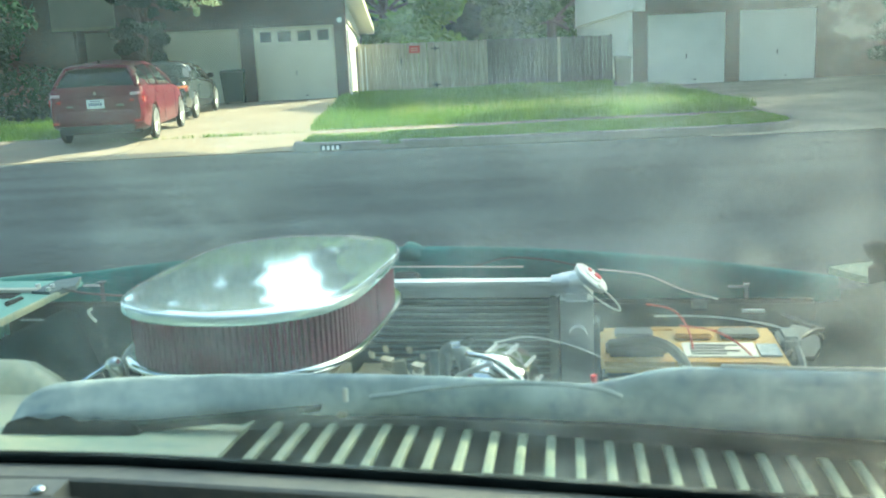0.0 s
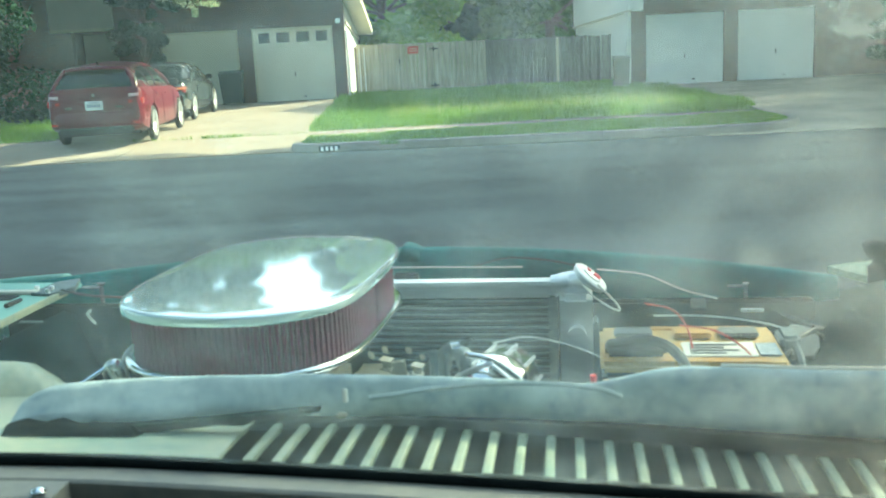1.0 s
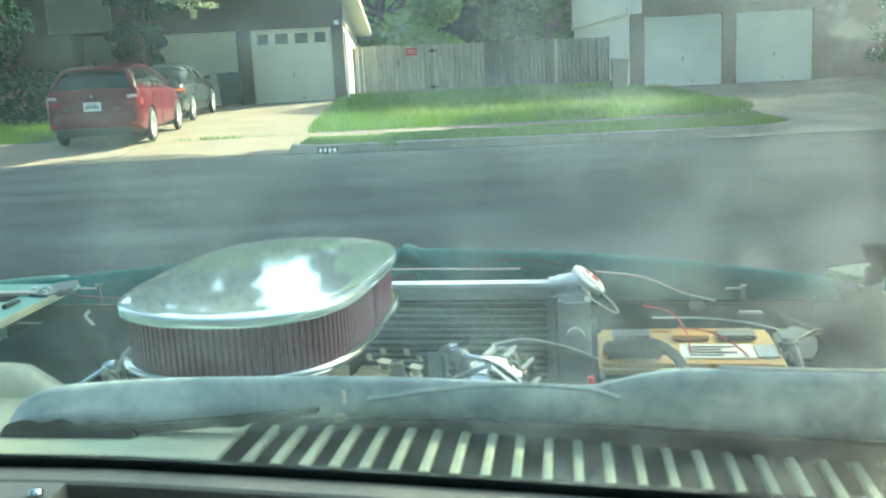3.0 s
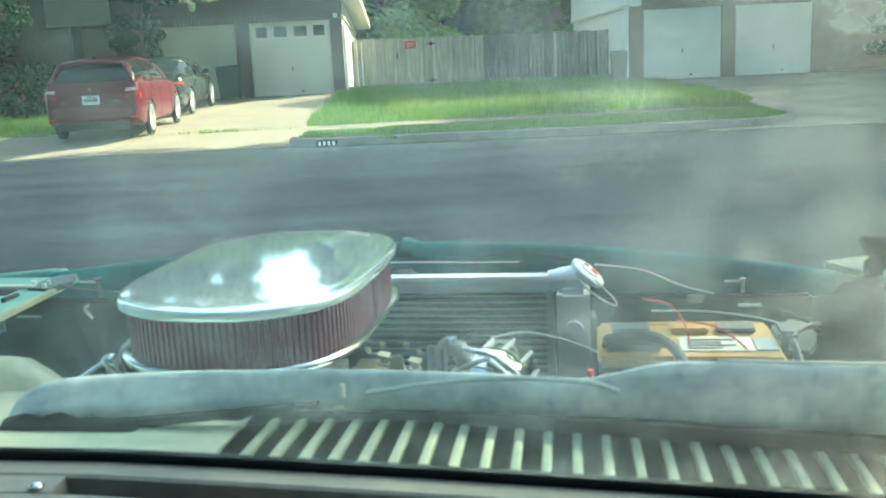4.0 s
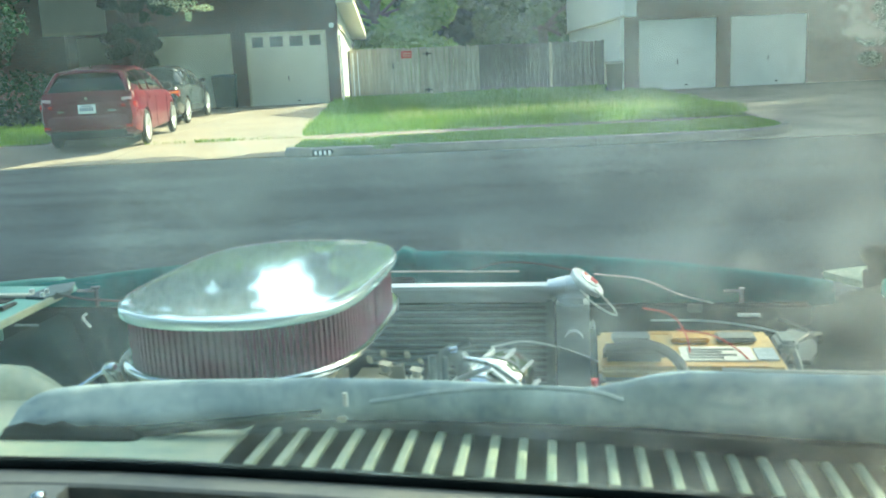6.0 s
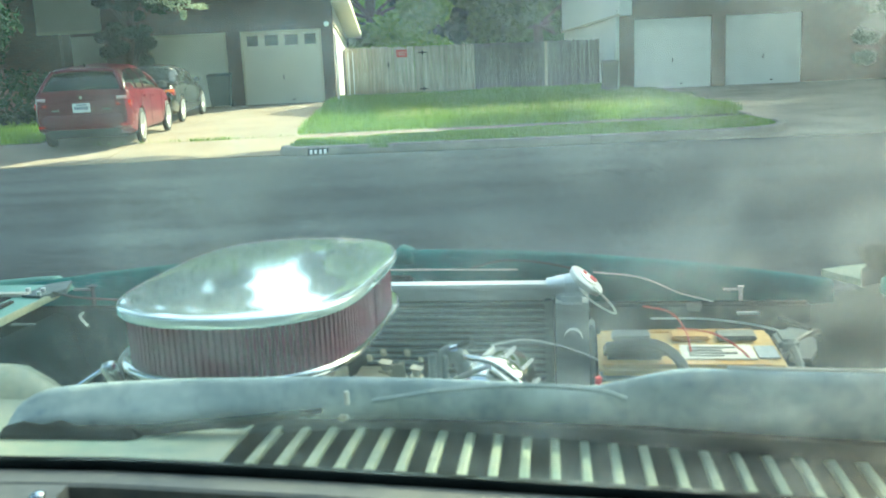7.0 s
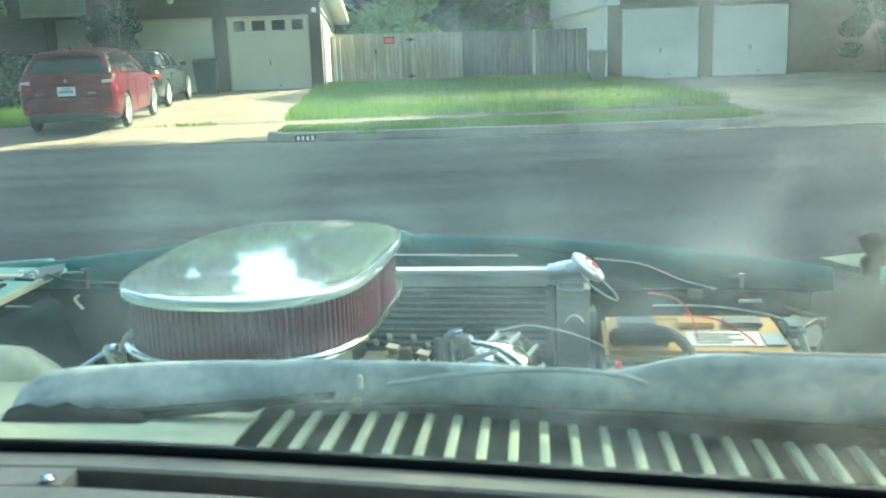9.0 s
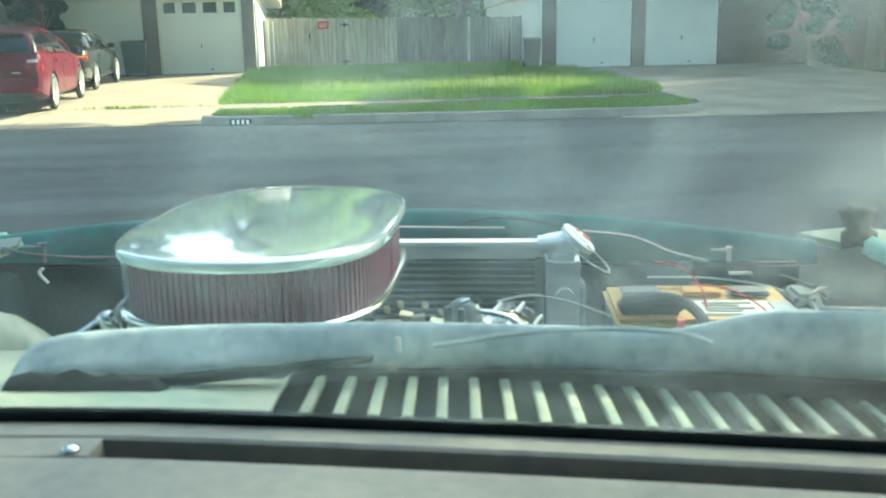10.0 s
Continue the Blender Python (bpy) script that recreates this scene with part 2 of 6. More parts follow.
DUST = (0.054, 0.140, 0.050, 0.07)
M = {
    # long streaks in the asphalt colour stand in for sun dapples
    "asphalt": mat("asphalt", (0.044, 0.057, 0.066), 0.9, vary=0.55, scale=0.5, fine=14, stretch=(0.4, 2.0, 1), bump=0.4, bump_scale=120),
    "concrete": mat("concrete", (0.215, 0.172, 0.126), 0.9, vary=0.18, scale=0.9, fine=25, bump=0.2),
    "drive": mat("darker_tan_concrete", (0.185, 0.15, 0.112), 0.9, vary=0.2, scale=0.7, fine=22, bump=0.2),
    "old_concrete": mat("old_concrete", (0.29, 0.25, 0.20), 0.9, vary=0.25, scale=0.8, fine=25, bump=0.25),
    "kerb": mat("kerb_concrete", (0.26, 0.235, 0.19), 0.9, vary=0.25, scale=1.5, fine=30, bump=0.3),
    # paler copy of the aluminium: sun on the rail top is painted in
    "soil": mat("soil", (0.06, 0.09, 0.025), 0.95, vary=0.4, scale=1.5, fine=30, bump=0.5),
    "far_ground": mat("far_ground", (0.07, 0.09, 0.04), 0.95, vary=0.4, scale=0.3, fine=3),
    "brick_brown": brick_mat("brown_brick", (0.17, 0.085, 0.062), (0.11, 0.062, 0.052), (0.20, 0.17, 0.14)),
    "brick_red": brick_mat("red_brown_brick", (0.21, 0.105, 0.08), (0.14, 0.078, 0.064), (0.22, 0.19, 0.16)),
    "siding": mat("white_siding", (0.86, 0.85, 0.80), 0.6, vary=0.05, scale=1.5, fine=20, bump=0.1),
    "beige": mat("beige_siding", (0.54, 0.49, 0.39), 0.7, vary=0.08, scale=2, fine=25),
    "trim": mat("cream_trim", (0.62, 0.57, 0.42), 0.6, vary=0.1, scale=4),
    "door_cream": mat("cream_door_paint", (0.74, 0.71, 0.58), 0.5, vary=0.06, scale=1.2, fine=15),
    "door_white": mat("white_door_paint", (0.84, 0.85, 0.82), 0.5, vary=0.05, scale=1.2, fine=15),
    "shingle": mat("roof_shingle", (0.10, 0.085, 0.075), 0.9, vary=0.3, scale=3, fine=30, bump=0.5, stretch=(1, 3, 3)),
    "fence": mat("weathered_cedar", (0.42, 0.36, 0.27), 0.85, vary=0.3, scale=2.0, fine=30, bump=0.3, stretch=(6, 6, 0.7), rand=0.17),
    "fence_dark": mat("dark_cedar", (0.16, 0.145, 0.125), 0.9, vary=0.3, scale=2.0, fine=30, bump=0.3, stretch=(6, 6, 0.7), rand=0.25),
    "iron": mat("black_iron", (0.03, 0.03, 0.03), 0.6, metal=0.5),
    "red_sign": mat("red_sign", (0.55, 0.06, 0.05), 0.5, vary=0.1),
    "dark_void": mat("dark_gap", (0.012, 0.012, 0.013), 0.9),
    "bark": mat("bark", (0.11, 0.085, 0.06), 0.95, vary=0.4, scale=8, fine=40, bump=0.8, stretch=(3, 3, 0.6)),
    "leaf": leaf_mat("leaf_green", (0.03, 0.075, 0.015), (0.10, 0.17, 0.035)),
    # light green leaves, raised further to stand in for sunshine
    "leaf_light_sun": leaf_mat("leaf_light_sun", (0.12, 0.24, 0.04), (0.27, 0.40, 0.09)),
    # near-black leaf colour: the trees' shade is put into it
    "leaf_shade": leaf_mat("leaf_shade", (0.004, 0.026, 0.010), (0.012, 0.050, 0.018), 0.08),
    "grass": leaf_mat("grass_blade", (0.075, 0.170, 0.017), (0.195, 0.325, 0.05)),
    # pale leaf colour stands in for sun on the hanging leaves
    "leaf_sun_pale": leaf_mat("leaf_sun_pale", (0.20, 0.27, 0.15), (0.44, 0.48, 0.33)),
    "straw": leaf_mat("grass_seed", (0.26, 0.34, 0.08), (0.40, 0.42, 0.16)),
    "number_paint": mat("black_number_paint", (0.012, 0.014, 0.018), 0.6),
    "white_paint": mat("white_paint", (0.75, 0.75, 0.72), 0.6, vary=0.06),
    "bin_green": mat("green_bin_plastic", (0.028, 0.06, 0.055), 0.5, vary=0.15),
    "bin_taupe": mat("taupe_bin_plastic", (0.20, 0.18, 0.15), 0.6, vary=0.15),
    "car_red": mat("red_car_paint", (0.105, 0.001, 0.014), 0.3, metal=0.0, vary=0.08, scale=1.5, coat=0.25, spec=0.2),
    "car_black": mat("black_car_paint", (0.018, 0.022, 0.024), 0.25, vary=0.1, coat=1.0),
    "car_glass": mat("car_glass", (0.010, 0.015, 0.017), 0.06, vary=0.05, spec=0.4),
    "tyre": mat("tyre_rubber", (0.018, 0.018, 0.018), 0.85, vary=0.2),
    "alloy": mat("alloy_wheel", (0.50, 0.51, 0.52), 0.3, metal=0.75, vary=0.05),
    "lamp_red": mat("red_lamp_lens", (0.45, 0.02, 0.02), 0.15, coat=0.6),
    "lamp_clear": mat("clear_lamp_lens", (0.46, 0.26, 0.28), 0.15, coat=0.6),
    "lamp_amber": mat("amber_lamp_lens", (0.75, 0.20, 0.05), 0.15, coat=0.6),
    "black_trim": mat("black_trim", (0.02, 0.02, 0.021), 0.55, vary=0.2),
    "plate": mat("plate_white", (0.72, 0.74, 0.76), 0.45, vary=0.04),
    "plate_ink": mat("plate_ink", (0.05, 0.07, 0.16), 0.5),
    "chrome": mat("chrome", (0.66, 0.69, 0.69), 0.12, metal=1.0, vary=0.04, scale=10, fine=90),
    "polished": mat("polished_aluminium_lid", (0.68, 0.80, 0.80), 0.06, rough_var=0.03, metal=0.66, vary=0.05, scale=7, fine=40, bump=0.02, bump_scale=4),
    "aluminium": mat("brushed_aluminium", (0.74, 0.77, 0.77), 0.36, metal=0.7, vary=0.1, scale=14, fine=90, stretch=(1, 1, 6)),
    "rail": mat("sunlit_aluminium", (0.86, 0.88, 0.88), 0.35, metal=0.25, vary=0.06, scale=10, fine=60),
    "fin": mat("radiator_fin", (0.10, 0.135, 0.14), 0.55, metal=0.4, vary=0.2),
    "fin_pale": mat("pale_dusty_metal", (0.10, 0.115, 0.11), 0.6, vary=0.15),
    "core": mat("radiator_core", (0.035, 0.045, 0.05), 0.7, metal=0.3, vary=0.25),
    "filter_red": mat("red_filter_gauze", (0.15, 0.020, 0.055), 0.8, vary=0.25, scale=20, fine=160, bump=0.4, bump_scale=300),
    "aqua": mat("aqua_fender_paint", (0.16, 0.36, 0.30), 0.45, vary=0.12, scale=5, fine=50),
    "teal": mat("teal_truck_paint", (0.008, 0.12, 0.112), 0.5, vary=0.3, scale=6, fine=40, spec=0.3),
    "mint": mat("faded_mint_paint", (0.25, 0.345, 0.265), 0.45, vary=0.2, scale=9, fine=60, bump=0.08, color2=(0.40, 0.40, 0.28)),
    # darker mint than the cowl panel's, for the louvre bars
    "louvre": mat("darker_mint_louvre_paint", (0.19, 0.275, 0.205), 0.45, vary=0.25, scale=9, fine=60, bump=0.08, color2=(0.31, 0.33, 0.23)),
    "bay_dark": mat("engine_bay_black", (0.006, 0.017, 0.019), 0.95, rough_var=0.04, spec=0.04, vary=0.4, scale=6, fine=50, bump=0.2),
    "engine": mat("oily_cast_iron", (0.035, 0.045, 0.045), 0.55, metal=0.4, vary=0.4, scale=12, fine=70, bump=0.4),
    "cast_grey": mat("dull_cast_metal", (0.22, 0.25, 0.25), 0.4, metal=0.6, vary=0.25, scale=20, fine=90),
    "lip": mat("dusty_blue_grey_lip", (0.40, 0.52, 0.55), 0.95, spec=0.2, vary=0.35, color2=(0.52, 0.60, 0.57), scale=14, fine=70, bump=0.1),
    "lip_pale": mat("pale_grey_metal", (0.28, 0.36, 0.36), 0.5, vary=0.1),
    "rubber": mat("black_rubber", (0.009, 0.013, 0.013), 0.95, vary=0.3, scale=10, spec=0.06),
    "dash": mat("grey_dash_paint", (0.20, 0.20, 0.185), 0.5, vary=0.2, scale=9, fine=60, bump=0.05, color2=(0.25, 0.235, 0.195)),
    "cab": mat("cab_lining", (0.10, 0.10, 0.095), 0.8, vary=0.15),
    "yellow": mat("yellow_battery_top", (0.44, 0.22, 0.038), 0.45, vary=0.08),
    "batt_grey": mat("grey_battery_case", (0.10, 0.11, 0.11), 0.5, vary=0.1),
    "batt_tan": mat("dusty_tan_plastic", (0.44, 0.27, 0.075), 0.5, vary=0.2),
    "label": mat("pale_label", (0.58, 0.55, 0.47), 0.5, vary=0.06),
    "blue_label": mat("blue_label", (0.26, 0.30, 0.32), 0.5, vary=0.1),
    # dark teal, with the shade inside the cowl put into the colour
    "plenum": mat("dark_teal_plenum", (0.018, 0.040, 0.034), 0.95, spec=0.08, vary=0.4, scale=12, fine=60),
    "tan_sunlit": mat("sunlit_tan_metal", (0.30, 0.265, 0.18), 0.85, vary=0.3, scale=14, fine=70),
    "brass": mat("brass_fitting", (0.42, 0.39, 0.30), 0.45, metal=0.9, vary=0.2),
    "red_wire": mat("red_wire", (0.45, 0.05, 0.04), 0.5),
    "black_wire": mat("black_wire", (0.02, 0.022, 0.023), 0.5),
    "clear_hose": mat("pale_hose", (0.50, 0.53, 0.50), 0.35, vary=0.08),
    "cap_white": mat("white_metal_cap", (0.82, 0.82, 0.80), 0.35, metal=0.3, vary=0.05),
    "red_badge": mat("red_badge", (0.60, 0.03, 0.05), 0.35),
    "spot": spot_mat("dried_pale_drop", (0.80, 0.86, 0.80), 0.055),
    "spot_tan": spot_mat("dried_tan_drop", (0.62, 0.40, 0.26), 0.07),
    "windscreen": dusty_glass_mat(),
    "pane": glass_mat("window_glass", (0.5, 0.6, 0.58), 0.03, 0.5),
}

# ---- mesh helpers ----


def mesh_ob(name, bm, material, smooth=False):
    me = bpy.data.meshes.new(name)
    bmesh.ops.recalc_face_normals(bm, faces=bm.faces)
    bm.to_mesh(me)
    bm.free()
    me.materials.append(material)
    if smooth:
        for p in me.polygons:
            p.use_smooth = True
    return new(name, me)


def part(name, bm, material, parent, label="", smooth=False):
    ob = mesh_ob(name, bm, material, smooth)
    ob.parent = parent
    return tagged(ob, label)


def add_box(bm, lo, hi, bevel=0.0, m=None):
    g = bmesh.ops.create_cube(bm, size=1.0)
    vs = g["verts"]
    c = [(a + b) / 2 for a, b in zip(lo, hi)]
    s = [b - a for a, b in zip(lo, hi)]
    for v in vs:
        v.co = Vector([ci + v.co[i] * s[i] for i, ci in enumerate(c)])
        if m is not None:
            v.co = m @ v.co
    if bevel:
        es = list({e for v in vs for e in v.link_edges})
        bmesh.ops.bevel(bm, geom=es, offset=bevel, segments=2, affect="EDGES")
    return bm


def box(lo, hi, bevel=0.0, m=None):
    return add_box(bmesh.new(), lo, hi, bevel, m)


def add_tube(bm, pts, radii, sides=8, caps=True):
    """A tube through the points, with a radius at each."""
    pts = [Vector(p) for p in pts]
    if not isinstance(radii, (list, tuple)):
        radii = [radii] * len(pts)
    rings, up = [], None
    for i, p in enumerate(pts):
        d = (pts[min(i + 1, len(pts) - 1)] - pts[max(i - 1, 0)]).normalized()
        if up is None:
            up = d.orthogonal().normalized()
        up = (up - d * up.dot(d))
        up = up.normalized() if up.length > 1e-6 else d.orthogonal().normalized()
        side = d.cross(up)
        rings.append([bm.verts.new(p + (up * math.cos(a) + side * math.sin(a)) * radii[i]) for a in [2 * math.pi * k / sides for k in range(sides)]])
    for a, b in zip(rings, rings[1:]):
        for k in range(sides):
            bm.faces.new((a[k], a[(k + 1) % sides], b[(k + 1) % sides], b[k]))
    if caps:
        bm.faces.new(rings[0][::-1])
        bm.faces.new(rings[-1])
    return bm


def tube(pts, radii, sides=8):
    return add_tube(bmesh.new(), pts, radii, sides)


def curve(pts, n=24):
    """A smooth line through a few points."""
    pts = [Vector(p) for p in pts]
    q = [pts[0] * 2 - pts[1], *pts, pts[-1] * 2 - pts[-2]]
    out = []
    for i in range(1, len(q) - 2):
        k = max(2, n // (len(pts) - 1))
        for j in range(k):
            t = j / k
            a, b, c, d = q[i - 1], q[i], q[i + 1], q[i + 2]
            out.append(0.5 * ((2 * b) + (c - a) * t + (2 * a - 5 * b + 4 * c - d) * t * t + (3 * b - a - 3 * c + d) * t ** 3))
    return out + [pts[-1]]


def loft(rings, closed=True, caps=True):
    """Rings of equally many points, skinned into one mesh."""
    bm = bmesh.new()
    vs = [[bm.verts.new(p) for p in r] for r in rings]
    n = len(vs[0])
    for a, b in zip(vs, vs[1:]):
        for k in range(n if closed else n - 1):
            bm.faces.new((a[k], a[(k + 1) % n], b[(k + 1) % n], b[k]))
    if caps:
        bm.faces.new(vs[0][::-1])
        bm.faces.new(vs[-1])
    return bm


def prism(outline, lo, hi, axis="z"):
    """An outline of (a, b) pushed from lo to hi along an axis."""
    def put(a, b, c):
        return {"z": (a, b, c), "x": (c, a, b), "y": (a, c, b)}[axis]
    return loft([[put(a, b, c) for a, b in outline] for c in (lo, hi)])


def thing(name, m, label, category, group="", kind=""):
    ob = new(name)
    ob.empty_display_size = 0.2
    ob.matrix_basis = m
    return tagged(ob, label, category, group, kind)


def structure(name, bm, material, label, category=""):
    return tagged(mesh_ob(name, bm, material), label, category or name, "", "structure")

# ---- the setting: ground, road, kerb, drives, lawns ----
ROAD_Z = -0.10
KERB_Y = 15.85


def bow(x, y):
    """The street comes a little nearer towards the second drive; the kerb follows it."""
    return y - 0.28 * min(1.0, max(0.0, (x + 1.4) / 3.4)) * min(1.0, max(0.0, (18.2 - y) / 2.0))


def bowed(ob):
    for v in ob.data.vertices:
        v.co.y = bow(v.co.x, v.co.y)
    return ob


structure("ground", box((-300, -300, -0.5), (300, 600, -0.22)), M["far_ground"], "plain earth and grass reaching the horizon")
structure("road", box((-60, -12, -0.21), (60, 17.0, ROAD_Z)), M["asphalt"], "worn dark grey asphalt street mostly in tree shade, with painted sun dapples")


def rounded(x0, x1, y0, y1, r_left, r_right, n=8):
    """Outline of a plot whose two street corners are rounded; counter-clockwise from the left street corner."""
    out = []
    for cx, a0, r in ((x0 + r_left, 180, r_left), (x1 - r_right, 270, r_right)):
        for k in range(n + 1):
            a = radians(a0 + 90 * k / n)
            out.append((cx + r * math.cos(a), y0 + r + r * math.sin(a)))
    return out + [(x1, y1), (x0, y1)]


LAWN = (-2.35, 6.2)
# lawn plot and its kerb
lawn_line = rounded(LAWN[0] + 0.15, LAWN[1] - 0.15, KERB_Y + 0.15, 31.4, 0.40, 1.15)
lawn_line[-1] = (LAWN[0] - 0.60, 30.0)
lawn_line[-2:-1] = [(6.1, 18.4), (6.3, 20.0), (6.5, 23.0), (6.3, 28.6), (LAWN[1] - 0.35, 31.4), (LAWN[0] - 0.25, 31.4), (LAWN[0] - 0.25, 30.0)]
lawn_line.append((LAWN[0] + 0.10, 18.3))
structure("lawn", prism([(x, bow(x, y)) for x, y in lawn_line], -0.2, 0.004), M["soil"], "earth of the front lawn under the grass")


def kerb_piece(line, inner, sink=False):
    """Kerb profile swept along an outer line; inner is the same line pushed into the plot."""
    rings = []
    for (ox, oy), (ix, iy) in zip(line, inner):
        tx, ty = ox + (ix - ox) * 0.25, oy + (iy - oy) * 0.25
        rings.append([(ox, oy, -0.2), (ox, oy, ROAD_Z + 0.02), (tx, ty, 0.03), (tx * 0.7 + ix * 0.3, ty * 0.7 + iy * 0.3, 0.045), (ix, iy, 0.045), (ix, iy, -0.2)])
    if sink:
        rings.append([(x, y + 0.5, min(z, -0.06)) for x, y, z in rings[-1]])
    return loft(rings)


outer = rounded(LAWN[0] - 0.1, LAWN[1], KERB_Y, 18.0, 0.55, 1.3)[:-2]
inner = rounded(LAWN[0] + 0.05, LAWN[1] - 0.15, KERB_Y + 0.15, 18.0, 0.40, 1.15)[:-2]
# straight run split by joints into kerb stones
kerb = thing("kerb", pose(0, 0, 0), "pale concrete street kerb with joints and rounded ends", "kerb", kind="structure")
stones = [(outer[:9], inner[:9]), (outer[9:], inner[9:])]
xa, xb = outer[8][0], outer[9][0]
runs = 3
for k in range(runs):
    a = xa + (xb - xa) * k / runs + 0.004
    b = xa + (xb - xa) * (k + 1) / runs - 0.004
    stones.append(([(a, KERB_Y), (b, KERB_Y)], [(a, KERB_Y + 0.15), (b, KERB_Y + 0.15)]))
for n, (o, i) in enumerate(stones):
    bowed(part("kerb_stone", kerb_piece(o, i, n == 1), M["kerb"], kerb))
# painted house number: a black panel with pale bars
num = part("number_panel", box((-1.92, KERB_Y - 0.010, ROAD_Z + 0.015), (-1.58, KERB_Y + 0.02, ROAD_Z + 0.112)), M["number_paint"], kerb, "black painted number panel")
for k in range(4):
    x = -1.89 + k * 0.076
    part("bar", box((x, KERB_Y - 0.016, ROAD_Z + 0.03), (x + 0.045, KERB_Y - 0.0095, ROAD_Z + 0.095)), M["white_paint"], num)


def slabs(name, x0, x1, ys, material, label, reach=(0.0, 0.0), xs=None):
    """A drive of separate slabs with open joints."""
    t = thing(name, pose(0, 0, 0), label, "driveway", kind="structure")
    xs = xs or [x0, x1]
    for (ya, yb) in zip(ys, ys[1:]):
        for (xl, xr) in zip(xs, xs[1:]):
            f = 1e-6 if ya < 16.5 else 0.0
            z0 = ROAD_Z + 0.012 if f else 0.0
            bm = bmesh.new()
            gap = 0.008
            if f and xl == x0 and reach[0]:
                xl -= reach[0]
            if f and xr == x1 and reach[1]:
                xr += reach[1]
            lo = [(xl + gap, ya + gap), (xr - gap, ya + gap), (xr - gap, yb - gap), (xl + gap, yb - gap)]
            top = [bm.verts.new((x, y, z0 if y < (ya + yb) / 2 else 0.0)) for x, y in lo]
            bot = [bm.verts.new((x, y, -0.2)) for x, y in lo]
            bm.faces.new(top)
            for k in range(4):
                bm.faces.new((top[k], top[(k + 1) % 4], bot[(k + 1) % 4], bot[k]))
            bowed(part("slab", bm, M["drive"] if material is M["concrete"] and not f and name == "driveway" else material, t))
    return t


slabs("driveway", -8.4, LAWN[0] - 0.004, [16.1, 18.4, 22.3, 26.2, 30.0], M["concrete"], "sunlit pale concrete driveway with grassy joints", reach=(0.0, 0.6), xs=[-8.4, -5.4, LAWN[0] - 0.004])
slabs("driveway", LAWN[1] + 0.004, 13.2, [15.65, 18.4, 23.5, 28.7], M["old_concrete"], "shaded concrete driveway dappled with sun", reach=(1.9, 0.0), xs=[LAWN[1] + 0.004, 9.7, 13.2])
structure("sidewalk", box((LAWN[0] + 0.02, 17.40, -0.02), (LAWN[1] - 0.35, 18.60, 0.010)), M["drive"], "narrow concrete sidewalk half overgrown with grass")
structure("side_lawn", box((-30, 19.46, -0.2), (-7.62, 30.0, 0.006)), M["soil"], "earth of the neighbouring lawn under the grass")
structure("side_lawn", box((13.22, KERB_Y + 0.15, -0.2), (40, 30.0, 0.0)), M["soil"], "earth of the lawn beside the second drive")
slabs("sidewalk", -16.0, -8.41, [16.1, 18.4, 19.45], M["concrete"], "shaded concrete sidewalk beside the driveway", xs=[-16.0, -12.2, -8.41])


def blades(name, rng, areas, height, width, material, label):
    """Grass: many bent blades of two triangles in one mesh. areas: (x0, x1, y0, y1, count)."""
    vs, fs = [], []
    for x0, x1, y0, y1, n in areas:
        x, y = rng.uniform(x0, x1, n), rng.uniform(y0, y1, n)
        keep = x > -2.47 - 0.035 * (y - 19.0) if x0 > -4 and y1 > 20 else x > -99
        keep &= (y > 17.15) | (x < 4.9) | ((x - 4.9) ** 2 + (y - 17.15) ** 2 < 1.21)
        keep &= (y > 16.4) | (x > -1.9) | ((x + 1.9) ** 2 + (y - 16.4) ** 2 < 0.16)
        x, y = x[keep], y[keep]
        y = y - 0.28 * np.clip((x + 1.4) / 3.4, 0, 1) * np.clip((18.2 - y) / 2, 0, 1)
        n = len(x)
        patch = 0.6 + 0.4 * np.sin(x * 1.7 + 0.6 * np.sin(y * 2.3)) * np.cos(y * 1.9 + x * 0.4)
        h = height * rng.uniform(0.5, 1.2, n) * (0.7 + 0.5 * patch)
        a = rng.uniform(0, 2 * np.pi, n)
        lean = h * rng.uniform(0.1, 0.6, n)
        b = rng.uniform(0, 2 * np.pi, n)
        dx, dy = np.cos(a) * width, np.sin(a) * width
        lx, ly = np.cos(b) * lean, np.sin(b) * lean
        o = sum(len(v) for v in vs)
        z0 = np.full(n, -0.005)
        p = np.stack([np.stack([x - dx, y - dy, z0], 1), np.stack([x + dx, y + dy, z0], 1), np.stack([x + dx * .6 + lx * .4, y + dy * .6 + ly * .4, h * .6], 1), np.stack([x - dx * .6 + lx * .4, y - dy * .6 + ly * .4, h * .6], 1), np.stack([x + lx, y + ly, h], 1)], 1).reshape(-1, 3)
        vs.append(p)
        i = o + np.arange(n)[:, None] * 5
        fs += (i + np.array([[0, 1, 2, 3]])).tolist()
        fs += (i + np.array([[3, 2, 4]])).tolist()
    me = bpy.data.meshes.new(name)
    me.from_pydata(np.concatenate(vs).tolist(), [], fs)
    me.materials.append(material)
    return tagged(new(name, me), label, "grass", "", "stuff")


rng = np.random.default_rng(7)
blades("grass", rng, [(-3.0, 6.0, 18.68, 31.3, 58000), (6.0, 6.4, 19.6, 28.0, 2400)], 0.16, 0.007, M["grass"], "uncut bright green lawn grass")
blades("grass", rng, [(0.3, 1.4, 17.40, 18.05, 3000), (1.4, 5.9, 17.40, 18.15, 14000), (-0.9, 0.4, 17.30, 17.85, 4500), (4.9, 6.05, 16.05, 18.35, 8500)], 0.032, 0.007, M["grass"], "short grass creeping over the sidewalk")
